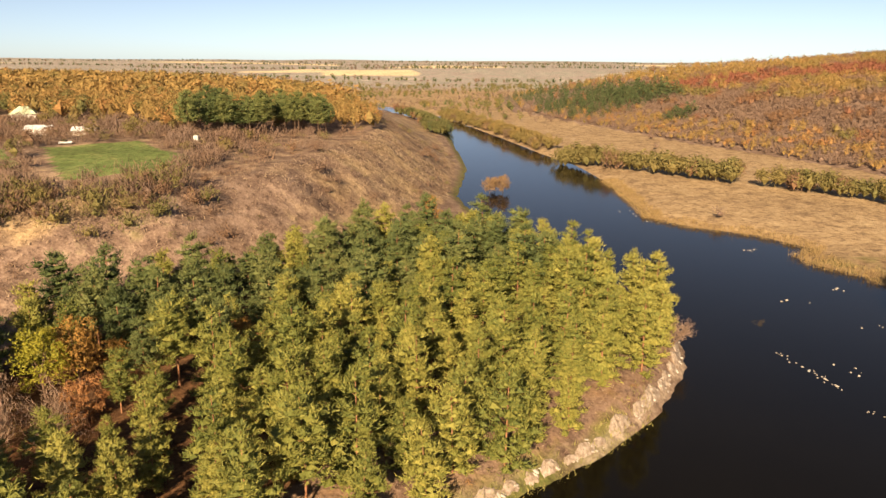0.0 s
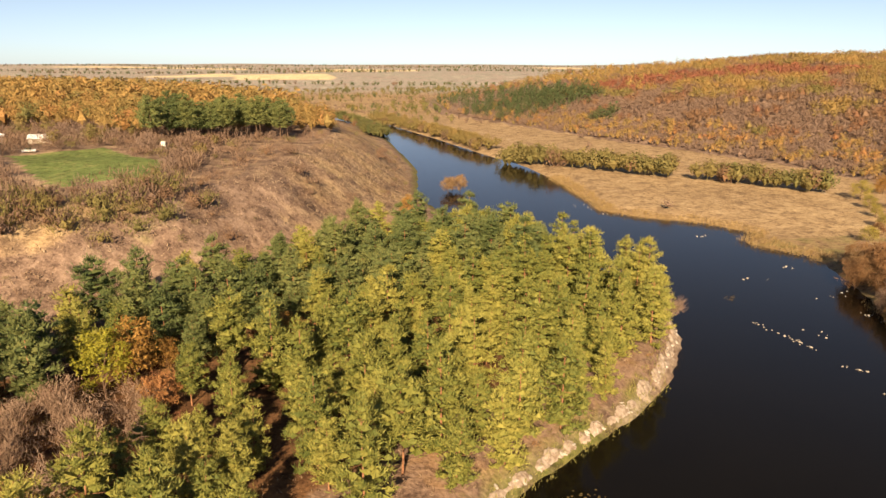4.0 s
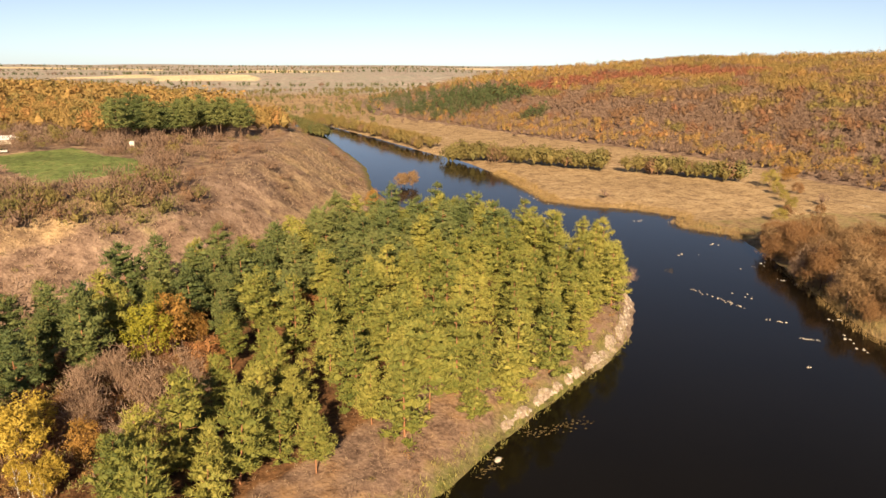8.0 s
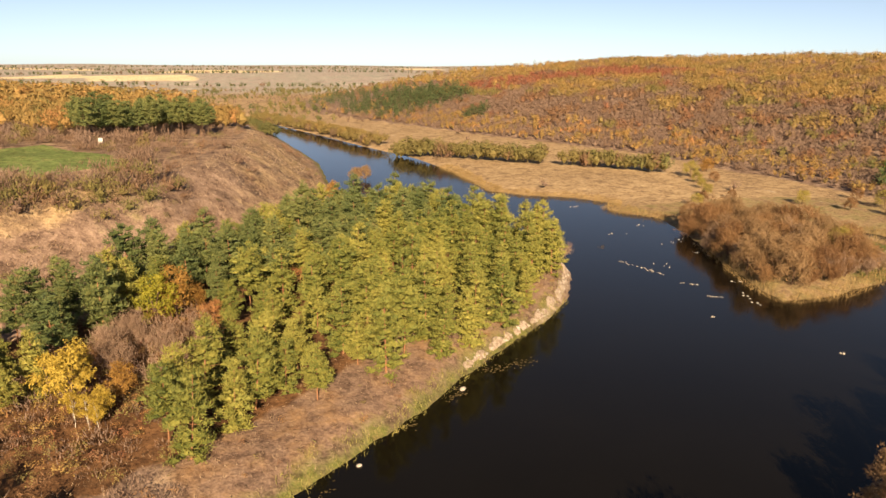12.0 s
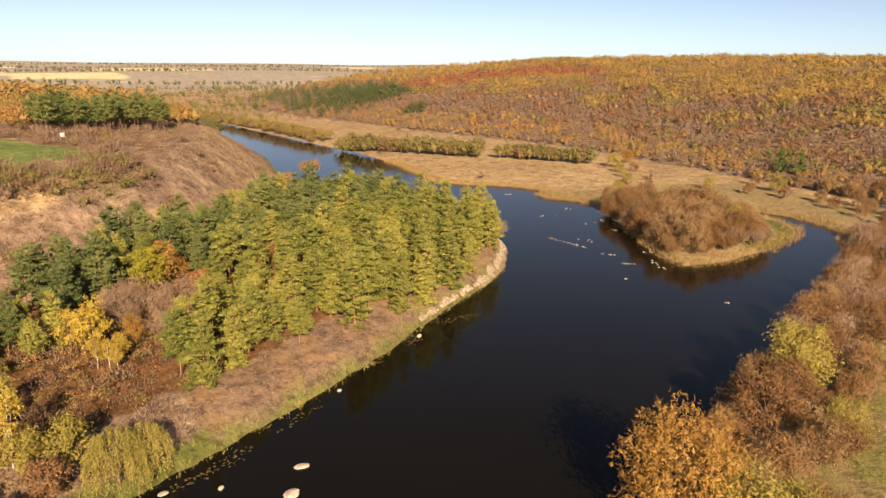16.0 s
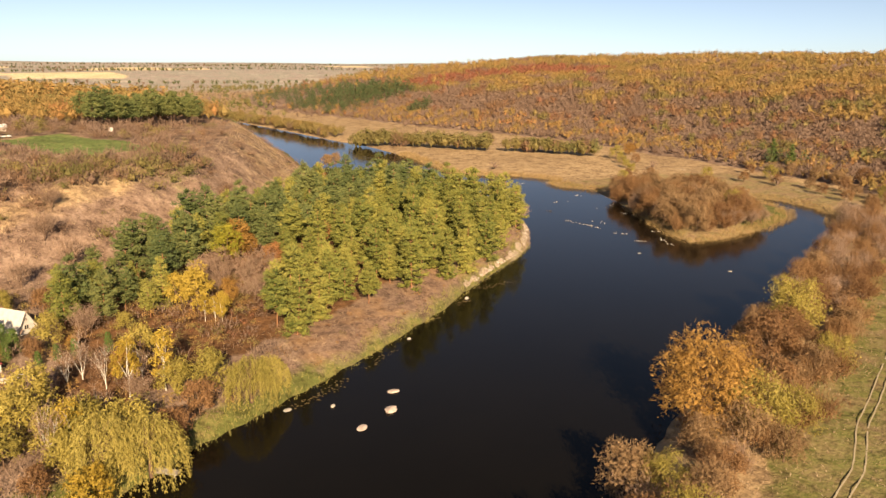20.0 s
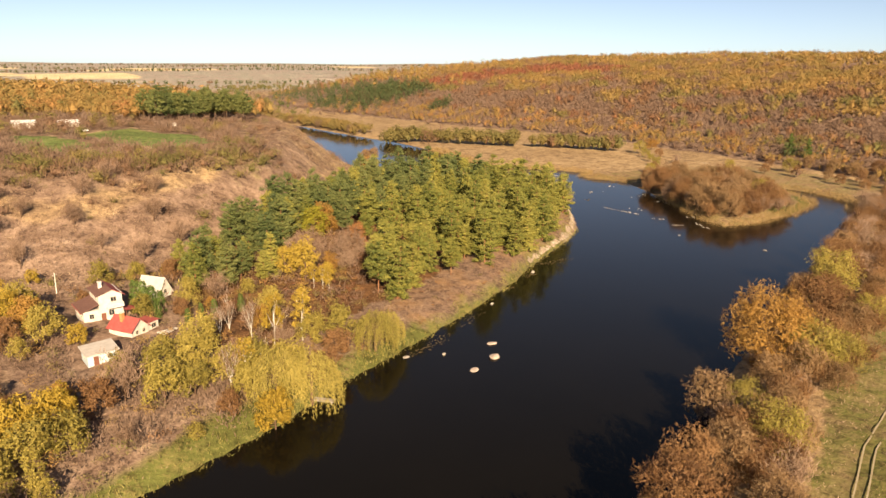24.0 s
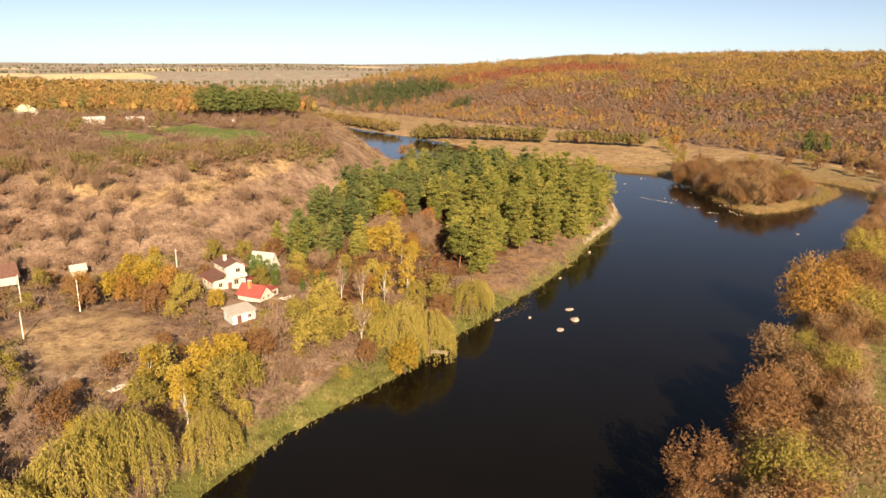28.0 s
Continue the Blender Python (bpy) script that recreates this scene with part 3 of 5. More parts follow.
def crown_blob(seed, tris, h, r, leaf, level=1):
    """A far crown for joined woods: a skin of leaves on uneven lobes round a dense heart."""
    g = np.random.default_rng(seed)
    heart = [mass(np.array((0, 0, h * 0.45)), np.array((r * 0.45, r * 0.45, h * 0.25)), g, 0.24)] if level else []
    lob = unit(g.normal(0, 1, (8, 3)) * (1, 1, 0.6) + (0, 0, 0.3)) * (r * 0.5, r * 0.5, h * 0.24) + (0, 0, h * 0.56)
    k = g.integers(0, 8, tris)
    n = unit(g.normal(0, 1, (tris, 3)) + (0, 0, 0.5))
    cs = lob[k] + n * (r * 0.44, r * 0.44, h * 0.21) * g.uniform(0.65, 1.1, (tris, 1))
    return joined(*heart, shingles(cs, unit(n + 0.6 * unit(lob[k] - (0, 0, h * 0.5))), 1, leaf, 0.55, g))


def cone_blob(seed, tris, h, r, leaf):
    g = np.random.default_rng(seed)
    t, a = g.uniform(0, 1, tris), g.uniform(0, 6.28, tris)
    rad = r * (1 - t ** 1.5) * g.uniform(0.6, 1.1, tris) + 0.2
    cs = np.stack([np.cos(a) * rad, np.sin(a) * rad, h * (0.25 + 0.75 * t)], 1)
    return shingles(cs, unit(np.stack([np.cos(a), np.sin(a), 0.9 + 0 * a], 1)), 1, leaf, 0.5, g)


def twig_blob(seed, tris, h, r):
    """A far leafless crown: a haze of upright twigs."""
    g = np.random.default_rng(seed)
    a, f = g.uniform(0, 6.28, tris), np.sqrt(g.uniform(0, 1, tris))
    cs = np.stack([np.cos(a) * f * r, np.sin(a) * f * r, h * g.uniform(0.1, 0.78, tris)], 1)
    o = unit(np.stack([np.cos(a) * f * 0.5, np.sin(a) * f * 0.5, 1 + 0 * a], 1))
    return blades(cs, o, 1, h * 0.24, h * 0.022, 0.3, g)


def woods(name, places, hues, sizes, templates, label, category, seed=1):
    """Many plants in one mesh, each with a hue of its own."""
    g = np.random.default_rng(seed)
    vs, fs, hs, at = [], [], [], 0
    zs = survey(places[:, 0], places[:, 1])[0]
    turns, picks = g.uniform(0, 6.28, len(places)), g.integers(0, 1000, len(places))
    for (x, y), z, hue, s, a, k in zip(places, zs, hues, sizes, turns, picks):
        family = templates[1] if len(templates) > 1 and hue > 0.8 else (templates[2] if len(templates) > 2 and hue < 0.08 else templates[0])
        v, f = family[k % len(family)]
        c, sn = np.cos(a) * s, np.sin(a) * s
        vs.append(np.stack([v[:, 0] * c - v[:, 1] * sn + x, v[:, 0] * sn + v[:, 1] * c + y, v[:, 2] * s + z - 0.15], 1))
        fs.append(f + at)
        hs.append(np.full(len(v), hue))
        at += len(v)
    me = build_mesh(name, np.concatenate(vs), np.concatenate(fs), WOODS, False, {"hue": np.concatenate(hs)})
    return tagged(new(name, me), label, category, kind="stuff")


# the pine wood on the cape
g = np.random.default_rng(21)
PINE_WOOD = [(-102, 72), (-92, 70), (-80, 68), (-70, 62), (-60, 52), (-51, 51), (-41, 61), (-31, 65), (-16, 71), (-5, 75.5), (5, 82), (19, 92.5), (34, 106.5), (46, 124), (52, 146), (43, 166), (32, 182),
             (12, 194), (-10, 192), (-28, 176), (-47, 149), (-66, 128), (-86, 110), (-103, 92)]
POCKET = [(-80, 60), (-66, 54), (-54, 70), (-46, 95), (-52, 115), (-66, 111), (-75, 92), (-79, 78)]
PINE_KINDS = [(14.5, 4.0, 0.05, 0.56), (13.5, 3.8, 0.06, 0.64), (15.0, 4.2, 0.08, 0.5), (13.5, 3.9, 0.32, 0.44), (15.0, 4.0, 0.38, 0.42), (14.0, 3.9, 0.2, 0.5),
              (15.0, 4.2, 0.34, 0.42), (15.6, 4.1, 0.28, 0.46), (14.2, 4.0, 0.14, 0.56)]
pines = [shaped("pine%d" % k, lambda k=k, q=q: pine_shape(30 + k, *q), PINE_BARK, PINE if k < 6 else PINE_DEEP_SHADED) for k, q in enumerate(PINE_KINDS)]
GAPS = [[(-55, 98), (-45, 104), (-30, 102)], [(-36, 98), (-31, 84), (-29, 66)], [(-42, 118), (-29, 119)], [(-52, 92), (-44, 90)]]


def pine_ground(x, y):
    """The wood without its clearing and the narrow gaps between its stands."""
    return within(x, y, PINE_WOOD) & ~within(x, y, POCKET) & np.all([to_line(x, y, q) > 3.6 for q in GAPS], axis=0)


spots = scatter(g, 9000, -114, 54, 42, 190, pine_ground, 5.7)
for k, (x, y) in enumerate(spots[:340]):
    low = 0.8 if x < -40 and 70 < y < 98 else 1.0
    # pines off the sunny side mostly get darker needles, shade put into colour
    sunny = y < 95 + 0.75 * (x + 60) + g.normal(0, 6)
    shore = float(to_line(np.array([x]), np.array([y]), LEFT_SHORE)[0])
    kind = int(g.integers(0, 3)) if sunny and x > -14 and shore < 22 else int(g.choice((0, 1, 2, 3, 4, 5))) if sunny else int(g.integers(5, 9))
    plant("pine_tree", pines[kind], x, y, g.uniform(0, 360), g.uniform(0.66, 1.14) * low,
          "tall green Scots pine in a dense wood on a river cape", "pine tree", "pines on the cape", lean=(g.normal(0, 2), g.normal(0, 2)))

# black pines on the plateau
for k in range(34):
    t = (k + 0.5) / 34
    x, y = -92 + 52 * t + g.normal(0, 2.5), 282 + 24 * t + g.normal(0, 6)
    plant("pine_tree", shaped("black_pine%d" % (k % 3), lambda k=k: pine_shape(60 + k % 3, 17, 4.4, 0.42, 0.4), BARK, PINE_DEEP_SHADED), x, y, g.uniform(0, 360), g.uniform(0.85, 1.1),
          "dark green old pine with bare lower trunk on the plateau edge", "pine tree", "pines on the plateau")

# the golden oak wood on the plateau
far_round = [crown_blob(70 + k, 130, 10.0, 4.4, 0.6) for k in range(5)]
far_low = [crown_blob(76 + k, 46, 13, 5.8, 1.5, 1) for k in range(4)]
far_twig = [joined(crown_blob(80 + k, 50, 5.6, 3.5, 0.5, 1), twig_blob(80 + k, 30, 7.0, 3.4)) for k in range(4)]
far_crest = [crown_blob(276 + k, 60, 10.0, 5.2, 0.85) for k in range(4)]
far_cone = [cone_blob(85 + k, 80, 11, 3.4, 0.8) for k in range(3)]


def on_plateau(x, y):
    s = survey(x, y)
    return s[5] & (y > 300 + 6 * waves(x, y, 40, 2) + 0.25 * abs(x + 90) - 22 * (x < -93) * (x > -112)) & ~((x > -97) & (x < -36) & (y < 296 + (x + 92) * 0.46 + 8))


p = scatter(g, 14000, -420, -10, 245, 430, on_plateau, 4.3)
hue = np.clip(0.37 + 0.035 * g.normal(0, 1, len(p)) + 0.03 * waves(p[:, 0], p[:, 1], 60, 6) - 0.2 * (g.uniform(0, 1, len(p)) < 0.1) + 0.12 * (g.uniform(0, 1, len(p)) < 0.12), 0.1, 0.6)
woods("oak_wood", p, hue, g.uniform(0.6, 1.25, len(p)), [far_round], "golden autumn oak wood covering the plateau", "wood", 2)
p = scatter(g, 12000, -800, 0, 430, 1100, lambda x, y: survey(x, y)[5], 8.2)
hue = np.clip(0.37 + 0.05 * g.normal(0, 1, len(p)), 0.12, 0.6)
woods("oak_wood", p, hue, g.uniform(0.8, 1.15, len(p)), [far_low], "golden autumn oak wood on the far plateau", "wood", 3)


# the wooded hill beyond the meadow
def hill_hue(x, y, hd, g):
    """Gold at the foot, bare brown above it, olive and gold on top, a red stand on the crest."""
    n = len(x)
    small = g.normal(0, 1, n)
    a_, b_, c_ = waves(x, y, 95, 36) + 0.1 * small, waves(x, y, 70, 41) + 0.1 * g.normal(0, 1, n), waves(x, y, 42, 33) + 0.14 * small
    crest = smooth(95, 150, hd + 45 * waves(x, y, 110, 31)) > 0.5
    h_ = np.where(a_ > 0.75, 0.24, np.where(b_ < -0.35, 0.74, 0.9)) + 0.03 * small
    h_ = np.where(crest, np.where(b_ < -0.25, 0.84, 0.36 + 0.05 * a_) + 0.03 * small, h_)
    h_ = np.where(hd < 46 + 16 * b_, np.where(c_ < 0.08, 0.93, np.where(a_ > 0.4, 0.48, 0.39)) + 0.035 * small, h_)
    h_ = np.where((y < 330) & (c_ > 0.5) & (hd > 30) & (hd < 140), 0.19 + 0.03 * small, h_)
    red = smooth(30, 16, to_line(x, y, [(262, 684), (330, 645), (386, 604), (402, 540)]))
    h_ = np.where(g.uniform(0, 1, n) < red * 0.85, 0.61 + 0.02 * g.normal(0, 1, n), h_)
    pine = boxed(x, y, 158, 800, 90, 330, 12, 40) + boxed(x, y, 205, 560, 26, 26, 0, 8) + boxed(x, y, 256, 176, 10, 20, 0, 4)
    h_ = np.where(g.uniform(0, 1, n) < pine * 0.8, 0.03, h_)
    return np.clip(h_, 0, 1)


def on_hill(x, y):
    return survey(x, y)[7] > 4 + 3 * waves(x, y, 30, 9)


p = scatter(g, 42000, 100, 520, -60, 760, on_hill, 4.2)
hd = survey(p[:, 0], p[:, 1])[7]
hue = hill_hue(p[:, 0], p[:, 1], hd, g)
woods("hill_wood", p, hue, g.uniform(0.85, 1.2, len(p)) * (0.82 + 0.42 * smooth(0, 130, hd)), [[crown_blob(70 + k, 90, 7.0, 3.7, 0.52) for k in range(5)], far_twig, far_cone],
      "mixed autumn wood of gold, rust and bare trees on the hill", "wood", 4)
p = scatter(g, 16000, 100, 310, -60, 700, lambda x, y: (survey(x, y)[7] > 1) & (survey(x, y)[7] < 52 + 14 * waves(x, y, 70, 35)), 3.6)
hue = np.where(waves(p[:, 0], p[:, 1], 38, 37) + 0.12 * g.normal(0, 1, len(p)) < 0.05, 0.93 + 0.05 * g.normal(0, 1, len(p)), 0.36 + 0.04 * g.normal(0, 1, len(p)))
woods("thicket", p, np.clip(hue, 0.1, 1), g.uniform(0.55, 1.0, len(p)), [[crown_blob(270 + k, 50, 6.5, 2.8, 0.5, 1) for k in range(4)], far_twig], "golden and brown thicket at the hill's foot", "thicket", 44)
p = scatter(g, 16000, 90, 1000, -200, 1350, lambda x, y: on_hill(x, y) & ((x > 520) | (y > 760)), 8.5)
hd = survey(p[:, 0], p[:, 1])[7]
woods("hill_wood", p, hill_hue(p[:, 0], p[:, 1], hd, g), g.uniform(0.9, 1.2, len(p)), [far_crest, far_twig, far_cone], "mixed autumn wood on the far hill", "wood", 5)


def row(g, pts, step, wide):
    out = []
    for (ax, ay), (bx, by) in zip(pts, pts[1:]):
        n = max(1, int(np.hypot(bx - ax, by - ay) / step))
        for k in range(n):
            t = (k + g.uniform(0.2, 0.8)) / n
            out.append((ax + (bx - ax) * t + g.normal(0, wide), ay + (by - ay) * t + g.normal(0, wide)))
    return np.array(out)


near_round = [crown_blob(90 + k, 220, 8.0, 4.0, 0.55) for k in range(5)]
near_twig = [twig_blob(96 + k, 260, 7.0, 3.4) for k in range(4)]
for pts, wide, size, tone, words in (
        ([(82, 396), (100, 372), (128, 340), (148, 318)], 2.6, 1.4, 0.2, "olive-leaved hedge of trees across the meadow"),
        ([(158, 312), (175, 292), (196, 266)], 2.4, 1.3, 0.21, "low olive hedge across the meadow"),
        ([(53, 590), (68, 515), (80, 450)], 4, 1.1, 0.3, "bushes and trees along the far river bank"),
        ([(24, 715), (44, 640), (53, 590)], 6, 1.0, 0.28, "bushes along the far river bend"),
        ([(10, 520), (14, 590), (2, 650), (-20, 720)], 5, 1.2, 0.12, "green trees on the far river bank")):
    p = row(g, pts, 1.5, wide)
    woods("hedgerow", p, np.clip(tone + 0.03 * g.normal(0, 1, len(p)) + 0.6 * (g.uniform(0, 1, len(p)) < 0.07), 0.05, 1), size * g.uniform(0.75, 1.15, len(p)), [near_round, near_twig], words, "hedge", 6)

# scrub on the brown slope and round the plateau field
def slope(x, y):
    s = survey(x, y)
    bald = (x > -64) & (y > 178) & (waves(x, y, 17, 44) < 0.15)
    return ~bald & ~within(x, y + 13, FIELD) & (((s[4] & ~s[5]) & (s[1] > 4) & (waves(x, y, 32, 40) > -0.45)) | (s[5] & (y < 306) & ~within(x, y, FIELD) & ~within(x, y, FIELD_TWO) & (waves(x, y, 30, 41) > -0.5)))


small_twig = [joined(twig_blob(110 + k, 40, 2.9, 1.9), crown_blob(110 + k, 26, 2.3, 1.8, 0.17, 0)) for k in range(5)]
small_leaf = [crown_blob(116 + k, 105, 2.2, 1.7, 0.145, 0) for k in range(4)]
bush = [joined(twig_blob(120 + k, 110, 2.9, 2.0), crown_blob(120 + k, 70, 2.4, 1.9, 0.2, 1)) for k in range(4)]
q = scatter(g, 4000, -250, 30, 60, 420, lambda x, y: slope(x, y) & ((waves(x, y, 40, 43) > 0.3) | (x < -165)), 3.6)
woods("scrub", q, np.where(g.uniform(0, 1, len(q)) < 0.8, g.uniform(0.78, 0.88, len(q)), 0.19), g.uniform(0.4, 1.5, len(q)), [bush], "dark thorny bushes scattered over the dry slope", "scrub", 27)
p = scatter(g, 16000, -260, 30, 60, 420, slope, 2.2)
z_top = survey(p[:, 0], p[:, 1])[5]
hue = np.where(g.uniform(0, 1, len(p)) < 0.85, g.uniform(0.81, 0.93, len(p)), g.choice([0.16, 0.2, 0.24, 0.78], len(p)))
woods("scrub", p, hue, g.uniform(0.5, 1.3, len(p)) * np.where(z_top, 1.6, 1.0) * (0.75 + 0.45 * smooth(-0.4, 0.8, waves(p[:, 0], p[:, 1], 24, 42))), [small_leaf, small_twig], "bare brown scrub on the dry slope", "scrub", 7)

# brush and tree belts on the far plain
def far_plain(x, y):
    s = survey(x, y)
    return ~s[2] & (s[7] <= 0) & ~s[4] & (s[1] > 8) & (waves(x, y, 150, 45) > -0.45)


p = scatter(g, 6000, -300, 320, 640, 1400, far_plain, 9)
hue = np.where(waves(p[:, 0], p[:, 1], 170, 46) > -0.1, g.uniform(0.86, 1.0, len(p)), g.uniform(0.05, 0.28, len(p)))
woods("far_brush", p, hue, g.uniform(0.35, 0.8, len(p)), [far_low, far_twig], "brown brush and trees on the far valley floor", "brush", 8)
for pts, n_wide in (([(-700, 1750), (-300, 1560), (80, 1480), (420, 1500)], 30), ([(-900, 2250), (-300, 2150), (150, 1950)], 14), ([(-200, 2350), (500, 2300), (1300, 2500)], 40), ([(-1600, 2300), (-800, 2550), (0, 2950), (900, 2900)], 25),
                    ([(-2400, 3300), (0, 3500), (2600, 3700)], 120), ([(500, 1700), (1200, 1900), (2300, 2300)], 60), ([(1200, 3000), (2400, 2900)], 60)):
    p = row(g, pts, 7, n_wide * 0.4)
    woods("tree_belt", p, g.choice([0.02, 0.06, 0.1, 0.86], len(p)), g.uniform(0.5, 0.9, len(p)), [far_low], "dark belt of trees between far fields", "tree belt", 9)

# trees of the cape pocket
def broad(key, seed, h, r, mat, **kw):
    return shaped(key, lambda: broad_shape(seed, h, r, **kw), BARK, mat)


for x, y, s, me, words in ((-61, 104, 1.25, broad("lime", 3, 11, 3.8, LIME), "rounded lime-green and yellow autumn tree among pines"),
                           (-57, 108, 1.25, broad("amber", 4, 10.5, 3.8, AMBER), "orange autumn tree beside a lime-green one"),
                           (-50, 95, 0.95, broad("red", 5, 9, 3.8, RUST), "rust-red low tree among pines"),
                           (-46, 104, 0.6, broad("rust", 5, 9, 3.8, RUST), "rust-red low tree among pines"),
                           (-29, 119, 0.75, broad("rust", 5, 9, 3.8, RUST), "rust-red low tree in a gap between pines"),
                           (-53, 112, 0.7, broad("amber", 4, 10.5, 3.8, AMBER), "orange low tree among pines"),
                           (-36, 118, 0.85, broad("rust", 5, 9, 3.8, RUST), "rust-orange low tree between pines"),
                           (-33, 120, 0.75, broad("amber", 4, 10.5, 3.8, AMBER), "orange low tree between pines"),
                           (-73, 71, 1.2, broad("gold", 6, 10, 3.8, GOLD), "bright golden-yellow tree at the wood's edge"),
                           (-69, 66, 0.75, broad("gold2", 8, 9.5, 3.4, GOLD), "bright golden-yellow tree beside a golden thicket"),
                           (-77, 75, 1.0, broad("gold2", 8, 9.5, 3.4, GOLD), "golden-yellow tree at the wood's edge"),
                           (-66, 73, 0.75, broad("amber", 4, 10.5, 3.8, AMBER), "amber tree at the wood's edge"),
                           (-73, 80, 0.8, broad("gold", 6, 10, 3.8, GOLD), "golden-yellow tree deep in the clearing"),
                           (3, 231, 1.0, broad("amber", 4, 10.5, 3.8, AMBER), "round pale-orange tree behind the pine wood")):
    plant("autumn_tree", me, x, y, g.uniform(0, 360), s, words, "tree", "autumn trees in the pine wood")
bare = [shaped("bare%d" % k, lambda k=k: bare_shape(140 + k, 8.5, 3.2), BARK, TWIG) for k in range(4)]
for x, y in ((-63, 92), (-59, 86), (-66, 97), (-54, 93), (-52, 87), (-69, 87), (-67, 80), (-61, 77), (-57, 80), (-70, 94)):
    plant("bare_tree", bare[int(g.integers(0, 4))], x, y, g.uniform(0, 360), g.uniform(0.7, 1.05), "leafless grey-brown tree in the wood's clearing", "tree", "leafless trees in the clearing")

# trees of the near right bank
kinds = [broad("bank_amber", 150, 14, 8.0, AMBER, points=100, lobes=28, leaf=0.17, fuzz=1, inner=36), broad("bank_brown", 151, 10, 5.4, BROWN, points=74, leaf=0.16, fuzz=1, inner=36),
         broad("bank_olive", 152, 12.5, 6.8, OLIVE, points=84, lobes=20, leaf=0.17, inner=36), broad("bank_tan", 153, 9, 5.0, TAN, points=74, leaf=0.16, fuzz=1, inner=36),
         broad("bank_gold", 154, 10, 5.0, TAN, points=74, leaf=0.16, fuzz=1, inner=36)]
thick = [shaped("thicket%d" % k, lambda k=k: bare_shape(160 + k, 7.5, 3.8, 1700, 9, 500 if k % 2 else 0), BARK, (TWIG, BROWN)[k % 2]) for k in range(4)]
SET = [(-3.5, -12.5, 0, 1.2), (27, 0, 1, 1.2), (46, 9, 2, 1.15), (13, -3, 1, 0.85), (20, -11, 3, 0.75), (36, -2, 1, 0.8), (-27, -21, 3, 1.05), (-15, -27, 1, 0.75), (-12, -20, 4, 0.8),
       (-40, -36, 3, 1.0), (-57, -43, 1, 1.25), (-53, -55, 4, 1.25), (-77, -50, 1, 1.15), (-66, -52, 3, 1.1), (-88, -60, 3, 1.15), (-74, -63, 1, 1.1), (-44, -48, 3, 0.9), (-98, -70, 4, 1.1),
       (-112, -82, 1, 1.1), (-34, -32, 1, 0.8), (60, 20, 3, 0.95), (76, 30, 1, 0.95), (56, 12, 1, 1.0), (90, 36, 3, 0.95), (105, 44, 1, 0.9)]
NAMES = ("broad amber-orange autumn tree leaning over the river", "brown-leaved autumn tree on the river bank", "olive-yellow willow on the river bank",
         "tan-brown autumn tree on the river bank", "faded tan-gold tree on the river bank")
for x, y, k, s in SET:
    plant("bank_tree", kinds[k], x, y, g.uniform(0, 360), s, NAMES[k], "tree", "trees on the river bank")
for x, y in scatter(g, 900, -125, 175, -95, 95, lambda x, y: (survey(x, y)[9] < 22) & (survey(x, y)[9] > 2.5) & ~survey(x, y)[2] & ~survey(x, y)[3] & (to_line(x, y, TRACK) > 6) & (y < 0.62 * x + 22), 4.2)[:130]:
    if min((x - q[0]) ** 2 + (y - q[1]) ** 2 for q in SET) > 14:
        plant("bare_bush", thick[int(g.integers(0, 4))], x, y, g.uniform(0, 360), g.uniform(0.55, 1.0), "leafless mauve-brown thicket bush by the river", "bush", "thicket on the river bank")

# the wooded spit
SPIT = [(120, 166), (113, 152), (105, 128), (98, 104), (96, 91), (112, 90), (134, 94), (146, 112), (150, 140), (140, 160), (130, 168)]
spit_kinds = [kinds[1], kinds[3], thick[0], thick[1], kinds[4], kinds[1], kinds[3]]

for x, y in scatter(g, 4000, -125, 178, -98, 95, lambda x, y: (survey(x, y)[9] < 20) & (survey(x, y)[9] > 1.5) & ~survey(x, y)[2] & ~survey(x, y)[3] & (to_line(x, y, TRACK) > 7.5) & (y < 0.62 * x + 24), 5.6)[:110]:
    if min((x - q[0]) ** 2 + (y - q[1]) ** 2 for q in SET) > 20:
        k = int(g.choice(5, p=(0.06, 0.3, 0.18, 0.28, 0.18)))
        if x > 62:
            plant("bare_bush", thick[int(g.integers(0, 4))], x, y, g.uniform(0, 360), g.uniform(0.7, 1.0), "leafless mauve-brown thicket bush by the river", "bush", "thicket on the river bank")
            continue
        plant("bank_tree", kinds[k], x, y, g.uniform(0, 360), g.uniform(0.65, 1.0) * (1.1 if x < -30 else 0.95), NAMES[k], "tree", "trees on the river bank")
for x, y in scatter(g, 1500, 90, 160, 85, 195, lambda x, y: within(x, y, SPIT), 5.8):
    k = int(g.integers(0, 7))
    bushy = k in (2, 3)
    plant("bare_bush" if bushy else "spit_tree", spit_kinds[k], x, y, g.uniform(0, 360), g.uniform(0.85, 1.35),
          "leafless brown willow bush on the river spit" if bushy else "fading brown and olive tree on the river spit", "bush" if bushy else "tree", "trees on the spit")
for x, y, k, s in ((122, 106, 4, 1.35), (111, 111, 3, 1.2), (129, 97, 1, 1.15), (117, 134, 3, 1.2), (121, 150, 1, 1.15), (136, 108, 2, 0.9), (128, 122, 4, 1.2), (104, 98, 3, 1.1)):
    plant("spit_tree", kinds[k], x, y, g.uniform(0, 360), s, "broad round fading willow on the river spit", "tree", "trees on the spit")
